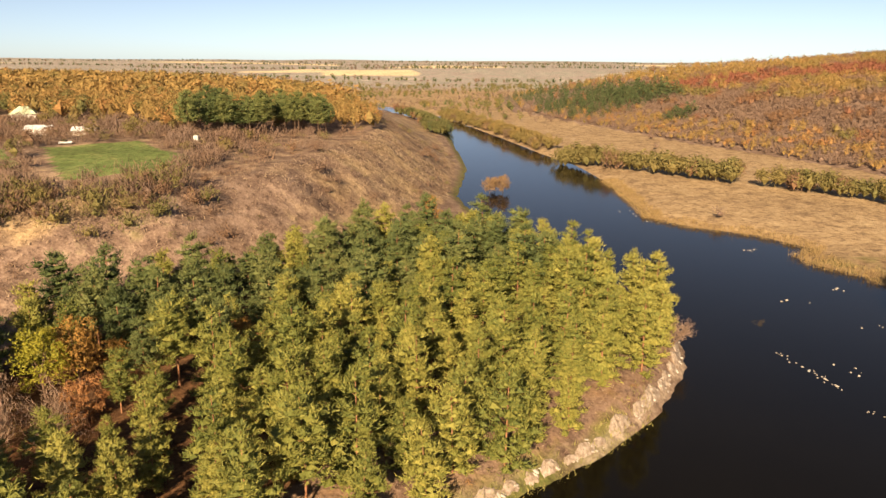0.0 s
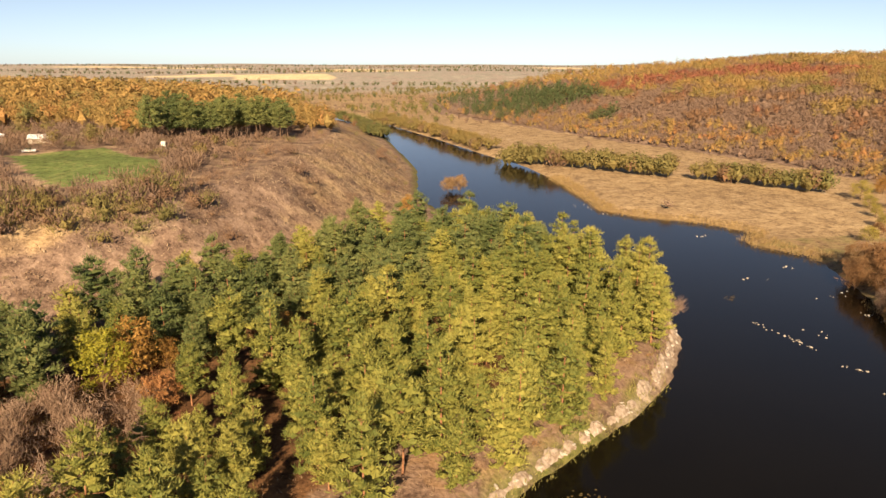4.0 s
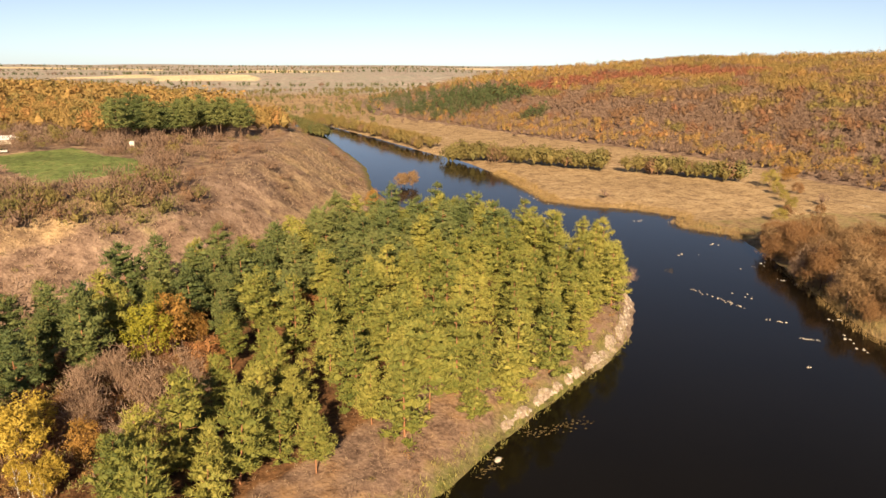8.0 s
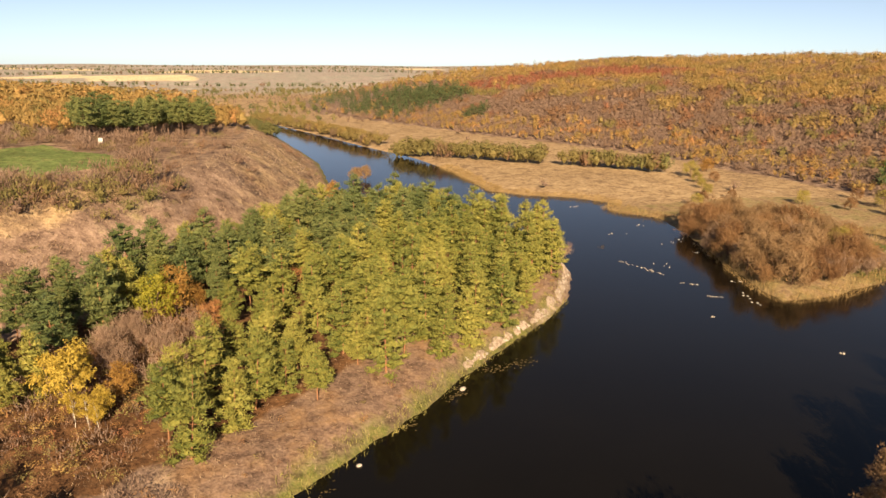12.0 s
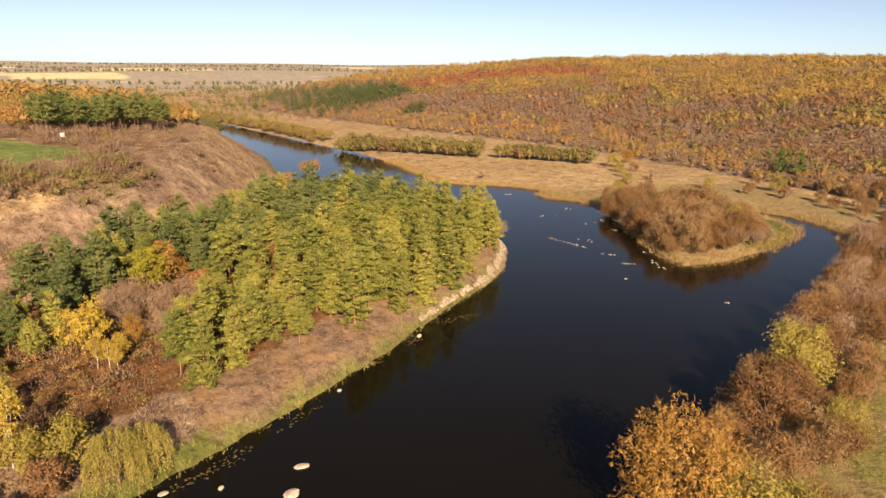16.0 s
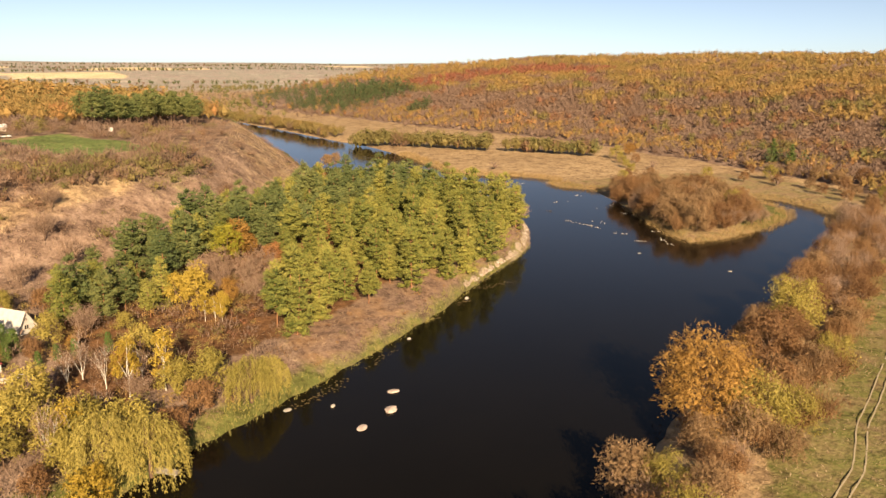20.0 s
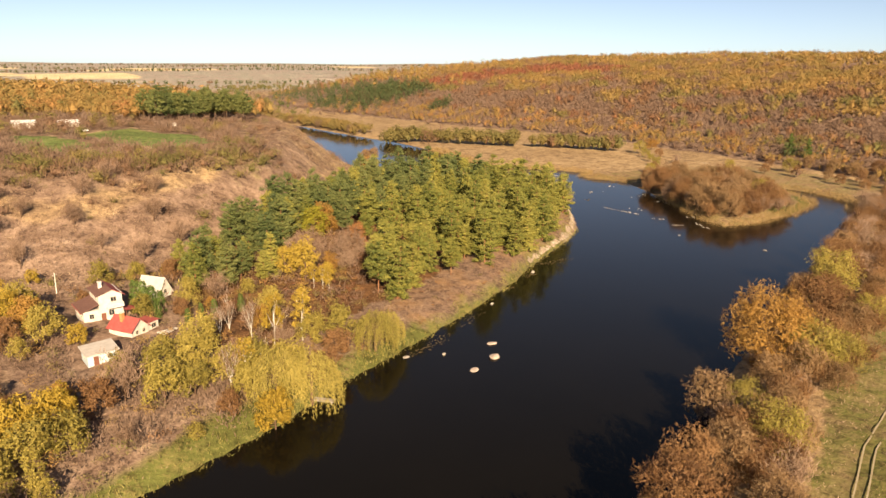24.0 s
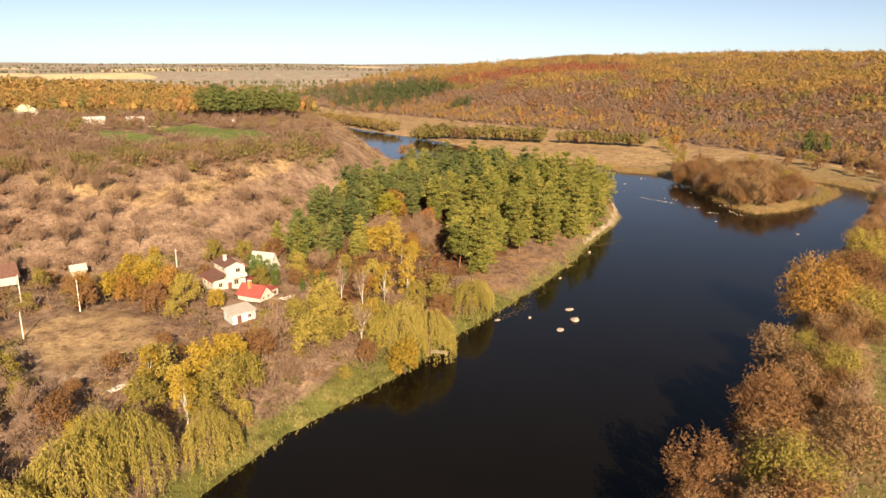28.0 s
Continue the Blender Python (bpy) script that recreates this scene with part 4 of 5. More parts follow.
# village and bank on the near left
wil = [shaped("willow%d" % k, lambda k=k: willow_shape(170 + k, 9.5, 4.6), BARK, WILLOW) for k in range(3)]
for x, y, s in ((-70, 29, 0.95), (-66, 32, 0.75), (-88, 14, 1.15), (-94, 14, 1.1), (-135, -10, 0.9), (-146, -13, 1.2), (-153, -18, 1.25), (-160, -25, 1.2), (-150, -8, 1.0), (-166, -20, 1.1)):
    plant("weeping_willow", wil[int(g.integers(0, 3))], x, y, g.uniform(0, 360), s, "yellow-green weeping willow hanging over the bank", "willow tree", "willows on the bank")
birch = [shaped("birch%d" % k, lambda k=k: broad_shape(180 + k, 11.5, 2.5, 13, 0.12, 0.17, 4, 26, girth=0.009), BIRCH_BARK, GOLD) for k in range(2)]
for x, y, s in ((-89.5, 35.5, 1.1), (-83.5, 35.5, 1.15), (-98, 20, 0.95), (-72.5, 65.5, 0.6), (-70.5, 64.5, 0.62), (-69, 64, 0.55), (-142, 9, 1.0), (-137.5, -1, 0.95)):
    plant("birch_tree", birch[int(g.integers(0, 2))], x, y, g.uniform(0, 360), s, "golden birch with a white trunk", "birch tree", "birches")
vill = [broad("vill_olive", 190, 8, 3.8, OLIVE), broad("vill_gold", 191, 7, 3.2, GOLD), broad("vill_amber", 192, 7, 3.2, AMBER), broad("vill_brown", 193, 6.5, 3.2, BROWN), broad("vill_olive2", 194, 7, 3.6, OLIVE), bare[0], bare[1]]
VN = ("olive-green leafy tree in the village", "golden-yellow tree in the village", "amber-orange garden tree among houses", "brown-leaved tree in the village", "olive-yellow tree near the river bank", "leafless grey-brown garden tree", "leafless grey-brown garden tree")
for x, y, s in ((30, 306, 0.9), (36, 308, 1.0), (33, 312, 0.8)):
    plant("islet_tree", broad("islet_tan", 195, 7, 3.4, TAN), x, y, g.uniform(0, 360), s * 1.15, "tan-brown willow on a small river islet", "tree", "islet willows", z=0.2)
HOMES = [(-125, 62, 12), (-113, 72, 9), (-116, 49, 9), (-121.5, 39, 8), (-171, 84, 10), (-153, 84, 4), (-134, 76, 2.5)]


def village(x, y):
    ok = survey(x, y)[3] & ~survey(x, y)[2] & (survey(x, y)[1] > 4) & (y < 92 - 0.0 * x) & ~within(x, y, PINE_WOOD) & (x < -60) & ~(boxed(x, y, -151, 42, 26, 32, 20, 1) > 0.1)
    for hx, hy, r in HOMES:
        ok &= (x - hx) ** 2 + (y - hy) ** 2 > r * r
    return ok & ~((x > -84) & (y > 30) & (y < 80))


CLUSTERS = [(-112, 26, 0), (-106, 28, 4), (-101, 22, 0), (-107, 20, 4), (-99, 16, 0), (-112, 19, 4), (-96, 22, 4), (-104, 34, 0), (-118, 22, 5), (-122, 18, 3), (-133, 12, 1), (-137, 8, 1), (-131, 5, 4),
            (-140, 13, 0), (-135, 1, 4), (-128, 14, 1), (-126, 8, 4), (-143, 5, 4), (-146, 66, 1), (-141, 70, 1), (-138, 63, 1), (-143, 60, 2), (-134, 58, 2), (-136, 66, 0), (-131, 52, 0), (-138, 52, 3),
            (-96, 8, 1), (-90, 20, 4), (-84, 20, 3), (-79, 27, 3), (-76, 34, 0), (-82, 34, 4)]
for x, y, k in CLUSTERS:
    plant("garden_tree", vill[k], x, y, g.uniform(0, 360), g.uniform(0.95, 1.35), VN[k], "tree", "village trees")
for x, y in scatter(g, 2500, -240, -66, -60, 92, village, 5.4)[:200]:
    if min((x - q[0]) ** 2 + (y - q[1]) ** 2 for q in CLUSTERS) < 16:
        continue
    k = int(g.choice(7, p=(0.2, 0.14, 0.12, 0.18, 0.14, 0.11, 0.11)))
    plant("garden_tree", vill[k], x, y, g.uniform(0, 360), g.uniform(0.45, 1.05), VN[k], "tree", "village trees")

for x, y in np.concatenate([scatter(g, 500, -215, -146, 88, 150, lambda x, y: survey(x, y)[4] & ~survey(x, y)[5], 6.5)[:48], scatter(g, 120, -146, -96, 98, 140, lambda x, y: survey(x, y)[4] & ~survey(x, y)[5], 9)[:12]]):
    plant("bare_tree", bare[int(g.integers(0, 4))], x, y, g.uniform(0, 360), g.uniform(0.6, 1.1), "leafless brown tree on the dry slope", "tree", "leafless trees on the slope")

def undergrowth(x, y):
    s = survey(x, y)
    ok = s[3] & ~s[2] & (s[1] > 3) & ~s[4] & (x < -58) & ~(boxed(x, y, -151, 42, 26, 32, 20, 1) > 0.1) & (waves(x, y, 18, 60) > -0.65)
    for hx, hy, r in HOMES:
        ok &= (x - hx) ** 2 + (y - hy) ** 2 > (r - 2) ** 2
    return ok


p = scatter(g, 9000, -240, -58, -70, 95, undergrowth, 2.1)
hue = np.where(g.uniform(0, 1, len(p)) < 0.4, 0.93, g.choice([0.18, 0.22, 0.26, 0.32, 0.38, 0.44, 0.74], len(p)))
woods("undergrowth", p, hue, g.uniform(0.7, 1.7, len(p)), [small_leaf, small_twig], "tangled autumn bushes and weeds between gardens", "bushes", 14)
p = scatter(g, 2500, -60, 52, 30, 175, lambda x, y: survey(x, y)[3] & ~survey(x, y)[2] & (survey(x, y)[1] > 3) & (survey(x, y)[1] < 26) & ~within(x, y, PINE_WOOD), 2.6)
woods("undergrowth", p, g.choice([0.26, 0.5, 0.72, 0.9, 0.9], len(p)), g.uniform(0.25, 0.75, len(p)), [small_leaf, small_twig], "low rusty bushes on the cape's bank", "bushes", 15)
p = scatter(g, 3000, -82, -44, 54, 116, lambda x, y: within(x, y, POCKET), 2.0)
woods("undergrowth", p, g.choice([0.5, 0.58, 0.66, 0.72, 0.9, 0.95, 0.42], len(p)), g.uniform(0.4, 1.0, len(p)), [small_leaf, small_twig], "rust-brown bushes in the pine wood's clearing", "bushes", 17)


def behind_field(x, y):
    return survey(x, y)[5] & ~within(x, y, FIELD) & ~within(x, y + 13, FIELD) & ~within(x, y, FIELD_TWO) & (boxed(x, y, -137, 272, 34, 14, 5, 2) < 0.1) & (boxed(x, y, -178, 322, 18, 16, 20, 2) < 0.1) & (waves(x, y, 40, 71) > -0.5) & ((x < -66) | (y > 282)) & (y < 318 + 0.2 * abs(x + 90))


p = scatter(g, 1500, -250, -48, 150, 330, behind_field, 5.2)
woods("brush", p, np.where(g.uniform(0, 1, len(p)) < 0.8, 0.86 + 0.14 * g.uniform(0, 1, len(p)), g.choice([0.2, 0.24, 0.28, 0.8], len(p))), g.uniform(0.35, 0.85, len(p)), [near_round, near_twig],
      "leafless brown brush round the plateau field", "brush", 18)
edge = row(g, [(-230, 150), (-160, 143), (-100, 149), (-67, 169), (-62, 180)], 0.9, 5.0)
woods("undergrowth", edge, g.choice([0.17, 0.2, 0.24, 0.88, 0.8], len(edge)), g.uniform(1.0, 2.2, len(edge)), [bush], "olive and brown brush along the plateau's edge", "bushes", 16)

# reeds and dry grass
REED = leaf_mat("golden_reeds", (0.17, 0.115, 0.045), (0.3, 0.205, 0.085), (0.42, 0.31, 0.15), 0.1)


def reed_bed(x, y):
    s = survey(x, y)
    return ~s[3] & (s[9] < 4.0 + 2.0 * waves(x, y, 15, 50)) & (y > 80) & (s[0] > -1.2)


p = np.concatenate([scatter(g, 26000, 84, 130, 176, 262, reed_bed, 0.5), scatter(g, 26000, 90, 192, 78, 140, reed_bed, 0.5), scatter(g, 12000, 82, 100, 256, 340, reed_bed, 0.5)])
tufts("reeds", p, 1.3, 0.06, 4, REED, "golden reeds along the meadow bank", "reeds", 0.25, 11)


def bank_grass(x, y):
    s = survey(x, y)
    return s[3] & ~s[2] & (s[1] < 22) & (s[1] > 1)


p = scatter(g, 30000, -160, 56, -30, 160, bank_grass, 0.8)
tufts("dry_grass", p, 0.6, 0.05, 3, STRAW, "rusty dry grass on the river bank", "grass", 0.7, 12)
p = scatter(g, 50000, -190, 20, 84, 330, lambda x, y: survey(x, y)[4] & ~survey(x, y)[5], 1.1)
tufts("dry_grass", p, 0.8, 0.11, 3, STRAW, "pale dry grass on the slope", "grass", 0.7, 13)
p = scatter(g, 40000, -130, 120, -105, 60, lambda x, y: ~survey(x, y)[3] & ~survey(x, y)[2] & (to_line(x, y, TRACK) < 15) & (to_line(x, y, TRACK) > 1.5) & (waves(x, y, 10, 92) > -0.3), 0.8)
tufts("dry_grass", p, 0.5, 0.06, 3, STRAW, "straw-coloured grass beside the field track", "grass", 0.7, 20)
SEDGE = leaf_mat("shore_sedge", (0.09, 0.095, 0.025), (0.19, 0.18, 0.05), (0.33, 0.28, 0.09), 0.1)
p = scatter(g, 60000, -190, 40, -60, 110, lambda x, y: (survey(x, y)[8] < 2.6 + 1.6 * waves(x, y, 9, 90)) & (survey(x, y)[0] > -0.45) & (waves(x, y, 12, 91) > -0.7), 0.45)
tufts("sedge", p, 0.85, 0.06, 4, SEDGE, "yellow-green sedge along the water's edge", "sedge", 0.4, 19)


# bushes of the meadow and its channel
for x, y, k, s in ((199, 252, 2, 0.75), (199, 234, 1, 0.6), (218.6, 262.4, 0, 0.6), (243, 162, 3, 0.8), (242, 146, 4, 0.85), (240, 133, 3, 0.9), (246, 124, 1, 0.9), (190, 236, 2, 0.5), (181, 222, 2, 0.45), (170, 205, 2, 0.5), (160, 196, 1, 0.5), (150, 188, 2, 0.5), (176, 196, 1, 0.45), (196, 176, 2, 0.55),
                   (205, 160, 1, 0.6), (212, 146, 1, 0.65), (218, 132, 3, 0.7), (210, 120, 1, 0.6), (216, 108, 3, 0.75), (205, 104, 1, 0.6), (222, 158, 2, 0.7), (228, 176, 1, 0.6), (226, 120, 1, 0.75), (200, 90, 3, 0.75), (192, 84, 1, 0.7),
                   (210, 88, 1, 0.8), (182, 78, 1, 0.7), (220, 96, 2, 0.7)):
    plant("meadow_tree", kinds[k], x, y, g.uniform(0, 360), s, ("amber-orange bush at the meadow's edge", "brown bushy tree at the meadow's edge", "olive bush standing in the dry meadow", "rust-brown bushy tree at the meadow's edge", "faded tan bushy tree at the hill's foot")[k], "tree", "meadow bushes")
for x, y, s in ((258, 186.5, 1.0), (259, 175, 0.85)):
    plant("spruce_tree", shaped("spruce", lambda: pine_shape(90, 13, 3.4, 0.06, 0.9), BARK, THUJA), x, y, g.uniform(0, 360), s, "dark green spruce at the foot of the wooded hill", "spruce tree", "spruces at the hill's foot")
plant("bare_tree", bare[1], 50.5, 129, 40, 0.75, "leafless bush overhanging the cape's tip", "bush")
# floating leaves off the bank
PADS = plain_mat("floating_leaves", (0.09, 0.065, 0.025), (0.2, 0.145, 0.06), 1.0, 0.6, 0.2)
q = np.concatenate([row(g, pts, step, wide) for pts, step, wide in (([(0.5, 71.5), (7, 72), (12, 73.5)], 0.11, 0.9), ([(-11, 62), (-6, 66)], 0.12, 0.8), ([(-26, 55), (-19, 56)], 0.12, 0.6),
                                                                     ([(-63, 26.5), (-57, 29), (-51, 33)], 0.16, 0.7), ([(-46, 36), (-36, 43)], 0.35, 0.6), ([(76.5, 147), (79, 150)], 0.1, 0.6))])
q = q[within(q[:, 0], q[:, 1], RIVER)]
a6 = np.arange(6) * np.pi / 3
rad_ = g.uniform(0.06, 0.22, len(q))
v_ = np.stack([q[:, None, 0] + rad_[:, None] * np.cos(a6) * 1.3, q[:, None, 1] + rad_[:, None] * np.sin(a6) * 0.8, np.full((len(q), 6), 0.025)], -1).reshape(-1, 3)
tagged(new("floating_leaves", build_mesh("floating_leaves", v_, np.arange(len(v_)).reshape(-1, 6), PADS)), "brown-green leaves floating off the river bank", "floating leaves", kind="stuff")

# ---- houses, poles, stones ----
def slab(x0, x1, y0, y1, z0, z1):
    """A box as arrays of quads."""
    v = np.array([(x, y, z) for z in (z0, z1) for y in (y0, y1) for x in (x0, x1)], float)
    return v, np.array([(0, 2, 3, 1), (4, 5, 7, 6), (0, 1, 5, 4), (1, 3, 7, 5), (3, 2, 6, 7), (2, 0, 4, 6)])


def part(name, shape, mat, parent, label="", soft=0.0):
    """One mesh under a thing or a part, its edges a little rounded."""
    me = build_mesh(name, shape[0], shape[1], mat)
    if soft:
        bm = bmesh.new()
        bm.from_mesh(me)
        bmesh.ops.bevel(bm, geom=bm.edges[:], offset=soft, segments=1, affect="EDGES")
        bm.to_mesh(me)
        bm.free()
    ob = new(name, me)
    ob.parent = parent
    return tagged(ob, label) if label else ob


def base(name, x, y, turn, label, category, group="", z=None, sink=0.0):
    e = new(name)
    e.empty_display_size = 0.5
    e.matrix_world = pose(x, y, (height(x, y) if z is None else z) - sink, 0, 0, turn)
    return tagged(e, label, category, group)


def sheet(corners, thick):
    """A slab with four free corners, thickened downward."""
    top = np.array(corners, float)
    v = np.concatenate([top - (0, 0, thick), top])
    return v, np.array([(0, 3, 2, 1), (4, 5, 6, 7), (0, 1, 5, 4), (1, 2, 6, 5), (2, 3, 7, 6), (3, 0, 4, 7)])


def gable_end(x0, x1, y0, y1, z0, z1):
    """A wall triangle with thickness; the ridge runs along y."""
    v = np.array([(x0, y0, z0), (x1, y0, z0), ((x0 + x1) / 2, y0, z1), (x0, y1, z0), (x1, y1, z0), ((x0 + x1) / 2, y1, z1)], float)
    return v, np.array([(0, 1, 2), (5, 4, 3)]), np.array([(0, 3, 4, 1), (1, 4, 5, 2), (2, 5, 3, 0)])


def prism(x0, x1, y0, y1, z0, z1):
    v, a, b = gable_end(x0, x1, y0, y1, z0, z1)
    q = [(f[0], f[1], f[2]) for f in a]
    for f in b:
        q += [(f[0], f[1], f[2]), (f[0], f[2], f[3])]
    return v, np.array(q)


PLASTER = plain_mat("white_plaster", (0.46, 0.43, 0.39), (0.62, 0.59, 0.55), 0.8, 0.9, 0.2)
BROWN_ROOF = plain_mat("brown_roof_tiles", (0.11, 0.06, 0.05), (0.19, 0.105, 0.085), 2.0, 0.7, 0.5)
RED_ROOF = plain_mat("red_roof_sheet", (0.26, 0.06, 0.055), (0.36, 0.1, 0.09), 1.5, 0.55, 0.3)
PALE_ROOF = plain_mat("pale_slate_roof", (0.4, 0.37, 0.34), (0.54, 0.5, 0.46), 1.2, 0.85, 0.3)
GREY_ROOF = plain_mat("grey_sheet_roof", (0.5, 0.5, 0.5), (0.68, 0.68, 0.67), 1.2, 0.6, 0.3)
GREEN_ROOF = plain_mat("pale_green_roof", (0.42, 0.5, 0.33), (0.56, 0.62, 0.44), 1.0, 0.6, 0.3)
BLUE_WALL = plain_mat("faded_blue_boards", (0.38, 0.47, 0.52), (0.55, 0.63, 0.66), 1.2, 0.85, 0.3)
BRICK = plain_mat("orange_brick", (0.42, 0.17, 0.07), (0.58, 0.27, 0.12), 3.0, 0.9, 0.5)
GLASS = plain_mat("dark_window_glass", (0.02, 0.025, 0.03), (0.04, 0.045, 0.05), 1.0, 0.08, 0.0)
FRAME = plain_mat("window_frame_paint", (0.5, 0.42, 0.35), (0.62, 0.54, 0.45), 3.0, 0.6, 0.1)
DOOR = plain_mat("brown_door_wood", (0.14, 0.06, 0.04), (0.2, 0.09, 0.06), 3.0, 0.6, 0.3)
CONCRETE = plain_mat("pale_concrete", (0.55, 0.52, 0.46), (0.72, 0.69, 0.62), 2.0, 0.9, 0.4)
BOARD = plain_mat("weathered_boards", (0.33, 0.29, 0.24), (0.5, 0.45, 0.38), 2.0, 0.9, 0.4)
ROCK = plain_mat("pale_granite", (0.36, 0.28, 0.23), (0.62, 0.52, 0.45), 0.9, 0.9, 0.8)
WHITE_ROCK = plain_mat("bleached_stone", (0.3, 0.26, 0.22), (0.46, 0.42, 0.36), 1.5, 0.9, 0.6)
YELLOW_WALL = plain_mat("ochre_plaster", (0.36, 0.28, 0.17), (0.46, 0.37, 0.24), 1.5, 0.9, 0.2)
CAR_PAINT = plain_mat("white_car_paint", (0.7, 0.7, 0.7), (0.78, 0.78, 0.78), 1.0, 0.3, 0.0)
RUBBER = plain_mat("black_rubber", (0.02, 0.02, 0.02), (0.035, 0.035, 0.035), 3.0, 0.9, 0.2)


def window(parent, at, width, tall, face):
    """A window proud of its wall: frame with a pane in it. face: the outward way, x or y, with its sign."""
    x, y, z = at
    s = 1 if face[0] == "+" else -1
    def put(a0, a1, z0, z1, near, far_):
        lo, hi = sorted((s * near, s * far_))
        return slab(x + lo, x + hi, y + a0, y + a1, z + z0, z + z1) if face[1] == "x" else slab(x + a0, x + a1, y + lo, y + hi, z + z0, z + z1)
    w, h = width / 2, tall / 2
    bars = [put(-w, w, h - 0.08, h, 0.003, 0.09), put(-w, w, -h, -h + 0.08, 0.003, 0.12), put(-w, -w + 0.08, -h + 0.08, h - 0.08, 0.003, 0.09), put(w - 0.08, w, -h + 0.08, h - 0.08, 0.003, 0.09),
            put(-0.03, 0.03, -h + 0.08, h - 0.08, 0.003, 0.08)]
    win = part("window", joined(*bars), FRAME, parent)
    part("pane", put(-w + 0.08, w - 0.08, -h + 0.08, h - 0.08, 0.003, 0.04), GLASS, win)
    return win


# the white two-storey house
h1 = base("house", -121, 63.5, 13, "white two-storey house with brown and red roofs", "house", "village houses", sink=0.3)
part("wall", slab(-4.0, -0.8, -3.7, 3.7, 0, 3.1), PLASTER, h1, "white plastered ground-floor wing")
part("wall", slab(-0.797, 4.0, -3.7, 3.7, 0, 6.1), PLASTER, h1, "white plastered two-storey block")
part("roof", sheet([(-4.5, -4.0, 3.15), (-0.8, -4.0, 4.35), (-0.8, 4.0, 4.35), (-4.5, 4.0, 3.15)], 0.16), BROWN_ROOF, h1, "dark brown tiled lower roof")
part("fascia", slab(-4.56, -4.503, -4.0, 4.0, 2.9, 3.14), RED_ROOF, h1, "red eave board")
part("roof", sheet([(-1.2, -4.0, 6.15), (2.0, -4.0, 7.2), (2.0, 4.0, 7.2), (-1.2, 4.0, 6.15)], 0.16), BROWN_ROOF, h1, "dark brown tiled upper roof")
part("roof", sheet([(2.0, -4.0, 7.2), (4.6, -4.0, 5.6), (4.6, 4.0, 5.6), (2.0, 4.0, 7.2)], 0.16), RED_ROOF, h1, "red rear roof slope")
part("gable", prism(-0.797, 4.0, -3.697, -3.5, 6.1, 7.05), PLASTER, h1)
ch = part("chimney", slab(0.3, 1.0, -0.2, 0.5, 5.9, 8.0), PLASTER, h1, "white chimney")
part("cap", slab(0.2, 1.1, -0.3, 0.6, 8.0, 8.12), CONCRETE, ch)
for y in (-2.3, -0.2, 2.0):
    window(h1, (-4.0, y, 1.9), 1.15, 1.0, "-x")
for y in (-2.2, 0.8):
    window(h1, (-0.8, y, 5.3), 1.2, 0.75, "-x")
window(h1, (-2.4, -3.7, 1.9), 1.0, 1.1, "-y")
window(h1, (1.6, -3.7, 2.0), 1.2, 1.3, "-y")
window(h1, (2.2, -3.7, 4.9), 1.2, 1.1, "-y")
dr_ = part("door", slab(-0.5, 0.45, -3.78, -3.703, 0.05, 2.15), DOOR, h1, "brown wooden door")
part("handle", slab(0.3, 0.36, -3.86, -3.783, 1.0, 1.14), CONCRETE, dr_)
bal = part("balcony", slab(0.6, 4.0, -4.9, -3.703, 3.25, 3.42), CONCRETE, h1, "concrete balcony slab")
part("parapet", joined(slab(0.6, 4.0, -4.9, -4.8, 3.42, 4.2), slab(3.9, 4.0, -4.797, -3.703, 3.42, 4.2)), PLASTER, bal)
part("porch_roof", sheet([(4.05, -4.8, 2.4), (6.4, -4.8, 2.1), (6.4, -1.9, 2.1), (4.05, -1.9, 2.4)], 0.1), RED_ROOF, h1, "red lean-to porch roof")
for px, py in ((4.3, -4.6), (6.2, -4.6), (6.2, -2.1)):
    part("post", slab(px - 0.07, px + 0.07, py - 0.07, py + 0.07, 0, 2.05), DOOR, h1)


def cottage(x, y, turn, wx_, ly, eave, ridge, wall_mat, roof_mat, label, wins=(), over=0.4, chimney=None):
    """A gabled cottage whose ridge runs along its y."""
    e = base("house", x, y, turn, label, "house", "village houses", sink=0.3)
    a, b = wx_ / 2, ly / 2
    part("wall", slab(-a, a, -b, b, 0, eave), wall_mat, e)
    part("gable", prism(-a, a, -b, -b + 0.25, eave, ridge - 0.12), wall_mat, e)
    part("gable", prism(-a, a, b - 0.25, b, eave, ridge - 0.12), wall_mat, e)
    k = (ridge - eave) / a
    for s in (-1, 1):
        c = [(s * (a + over), -b - over, eave - k * over), (0, -b - over, ridge), (0, b + over, ridge), (s * (a + over), b + over, eave - k * over)]
        part("roof", sheet(c if s < 0 else c[::-1], 0.14), roof_mat, e)
    for at, w, t_, face in wins:
        window(e, at, w, t_, face)
    if chimney:
        cx, cy = chimney
        c = part("chimney", slab(cx - 0.35, cx + 0.35, cy - 0.35, cy + 0.35, eave, ridge + 0.9), BRICK, e, "brick chimney")
        part("cap", slab(cx - 0.43, cx + 0.43, cy - 0.43, cy + 0.43, ridge + 0.9, ridge + 1.0), CONCRETE, c)
    return e


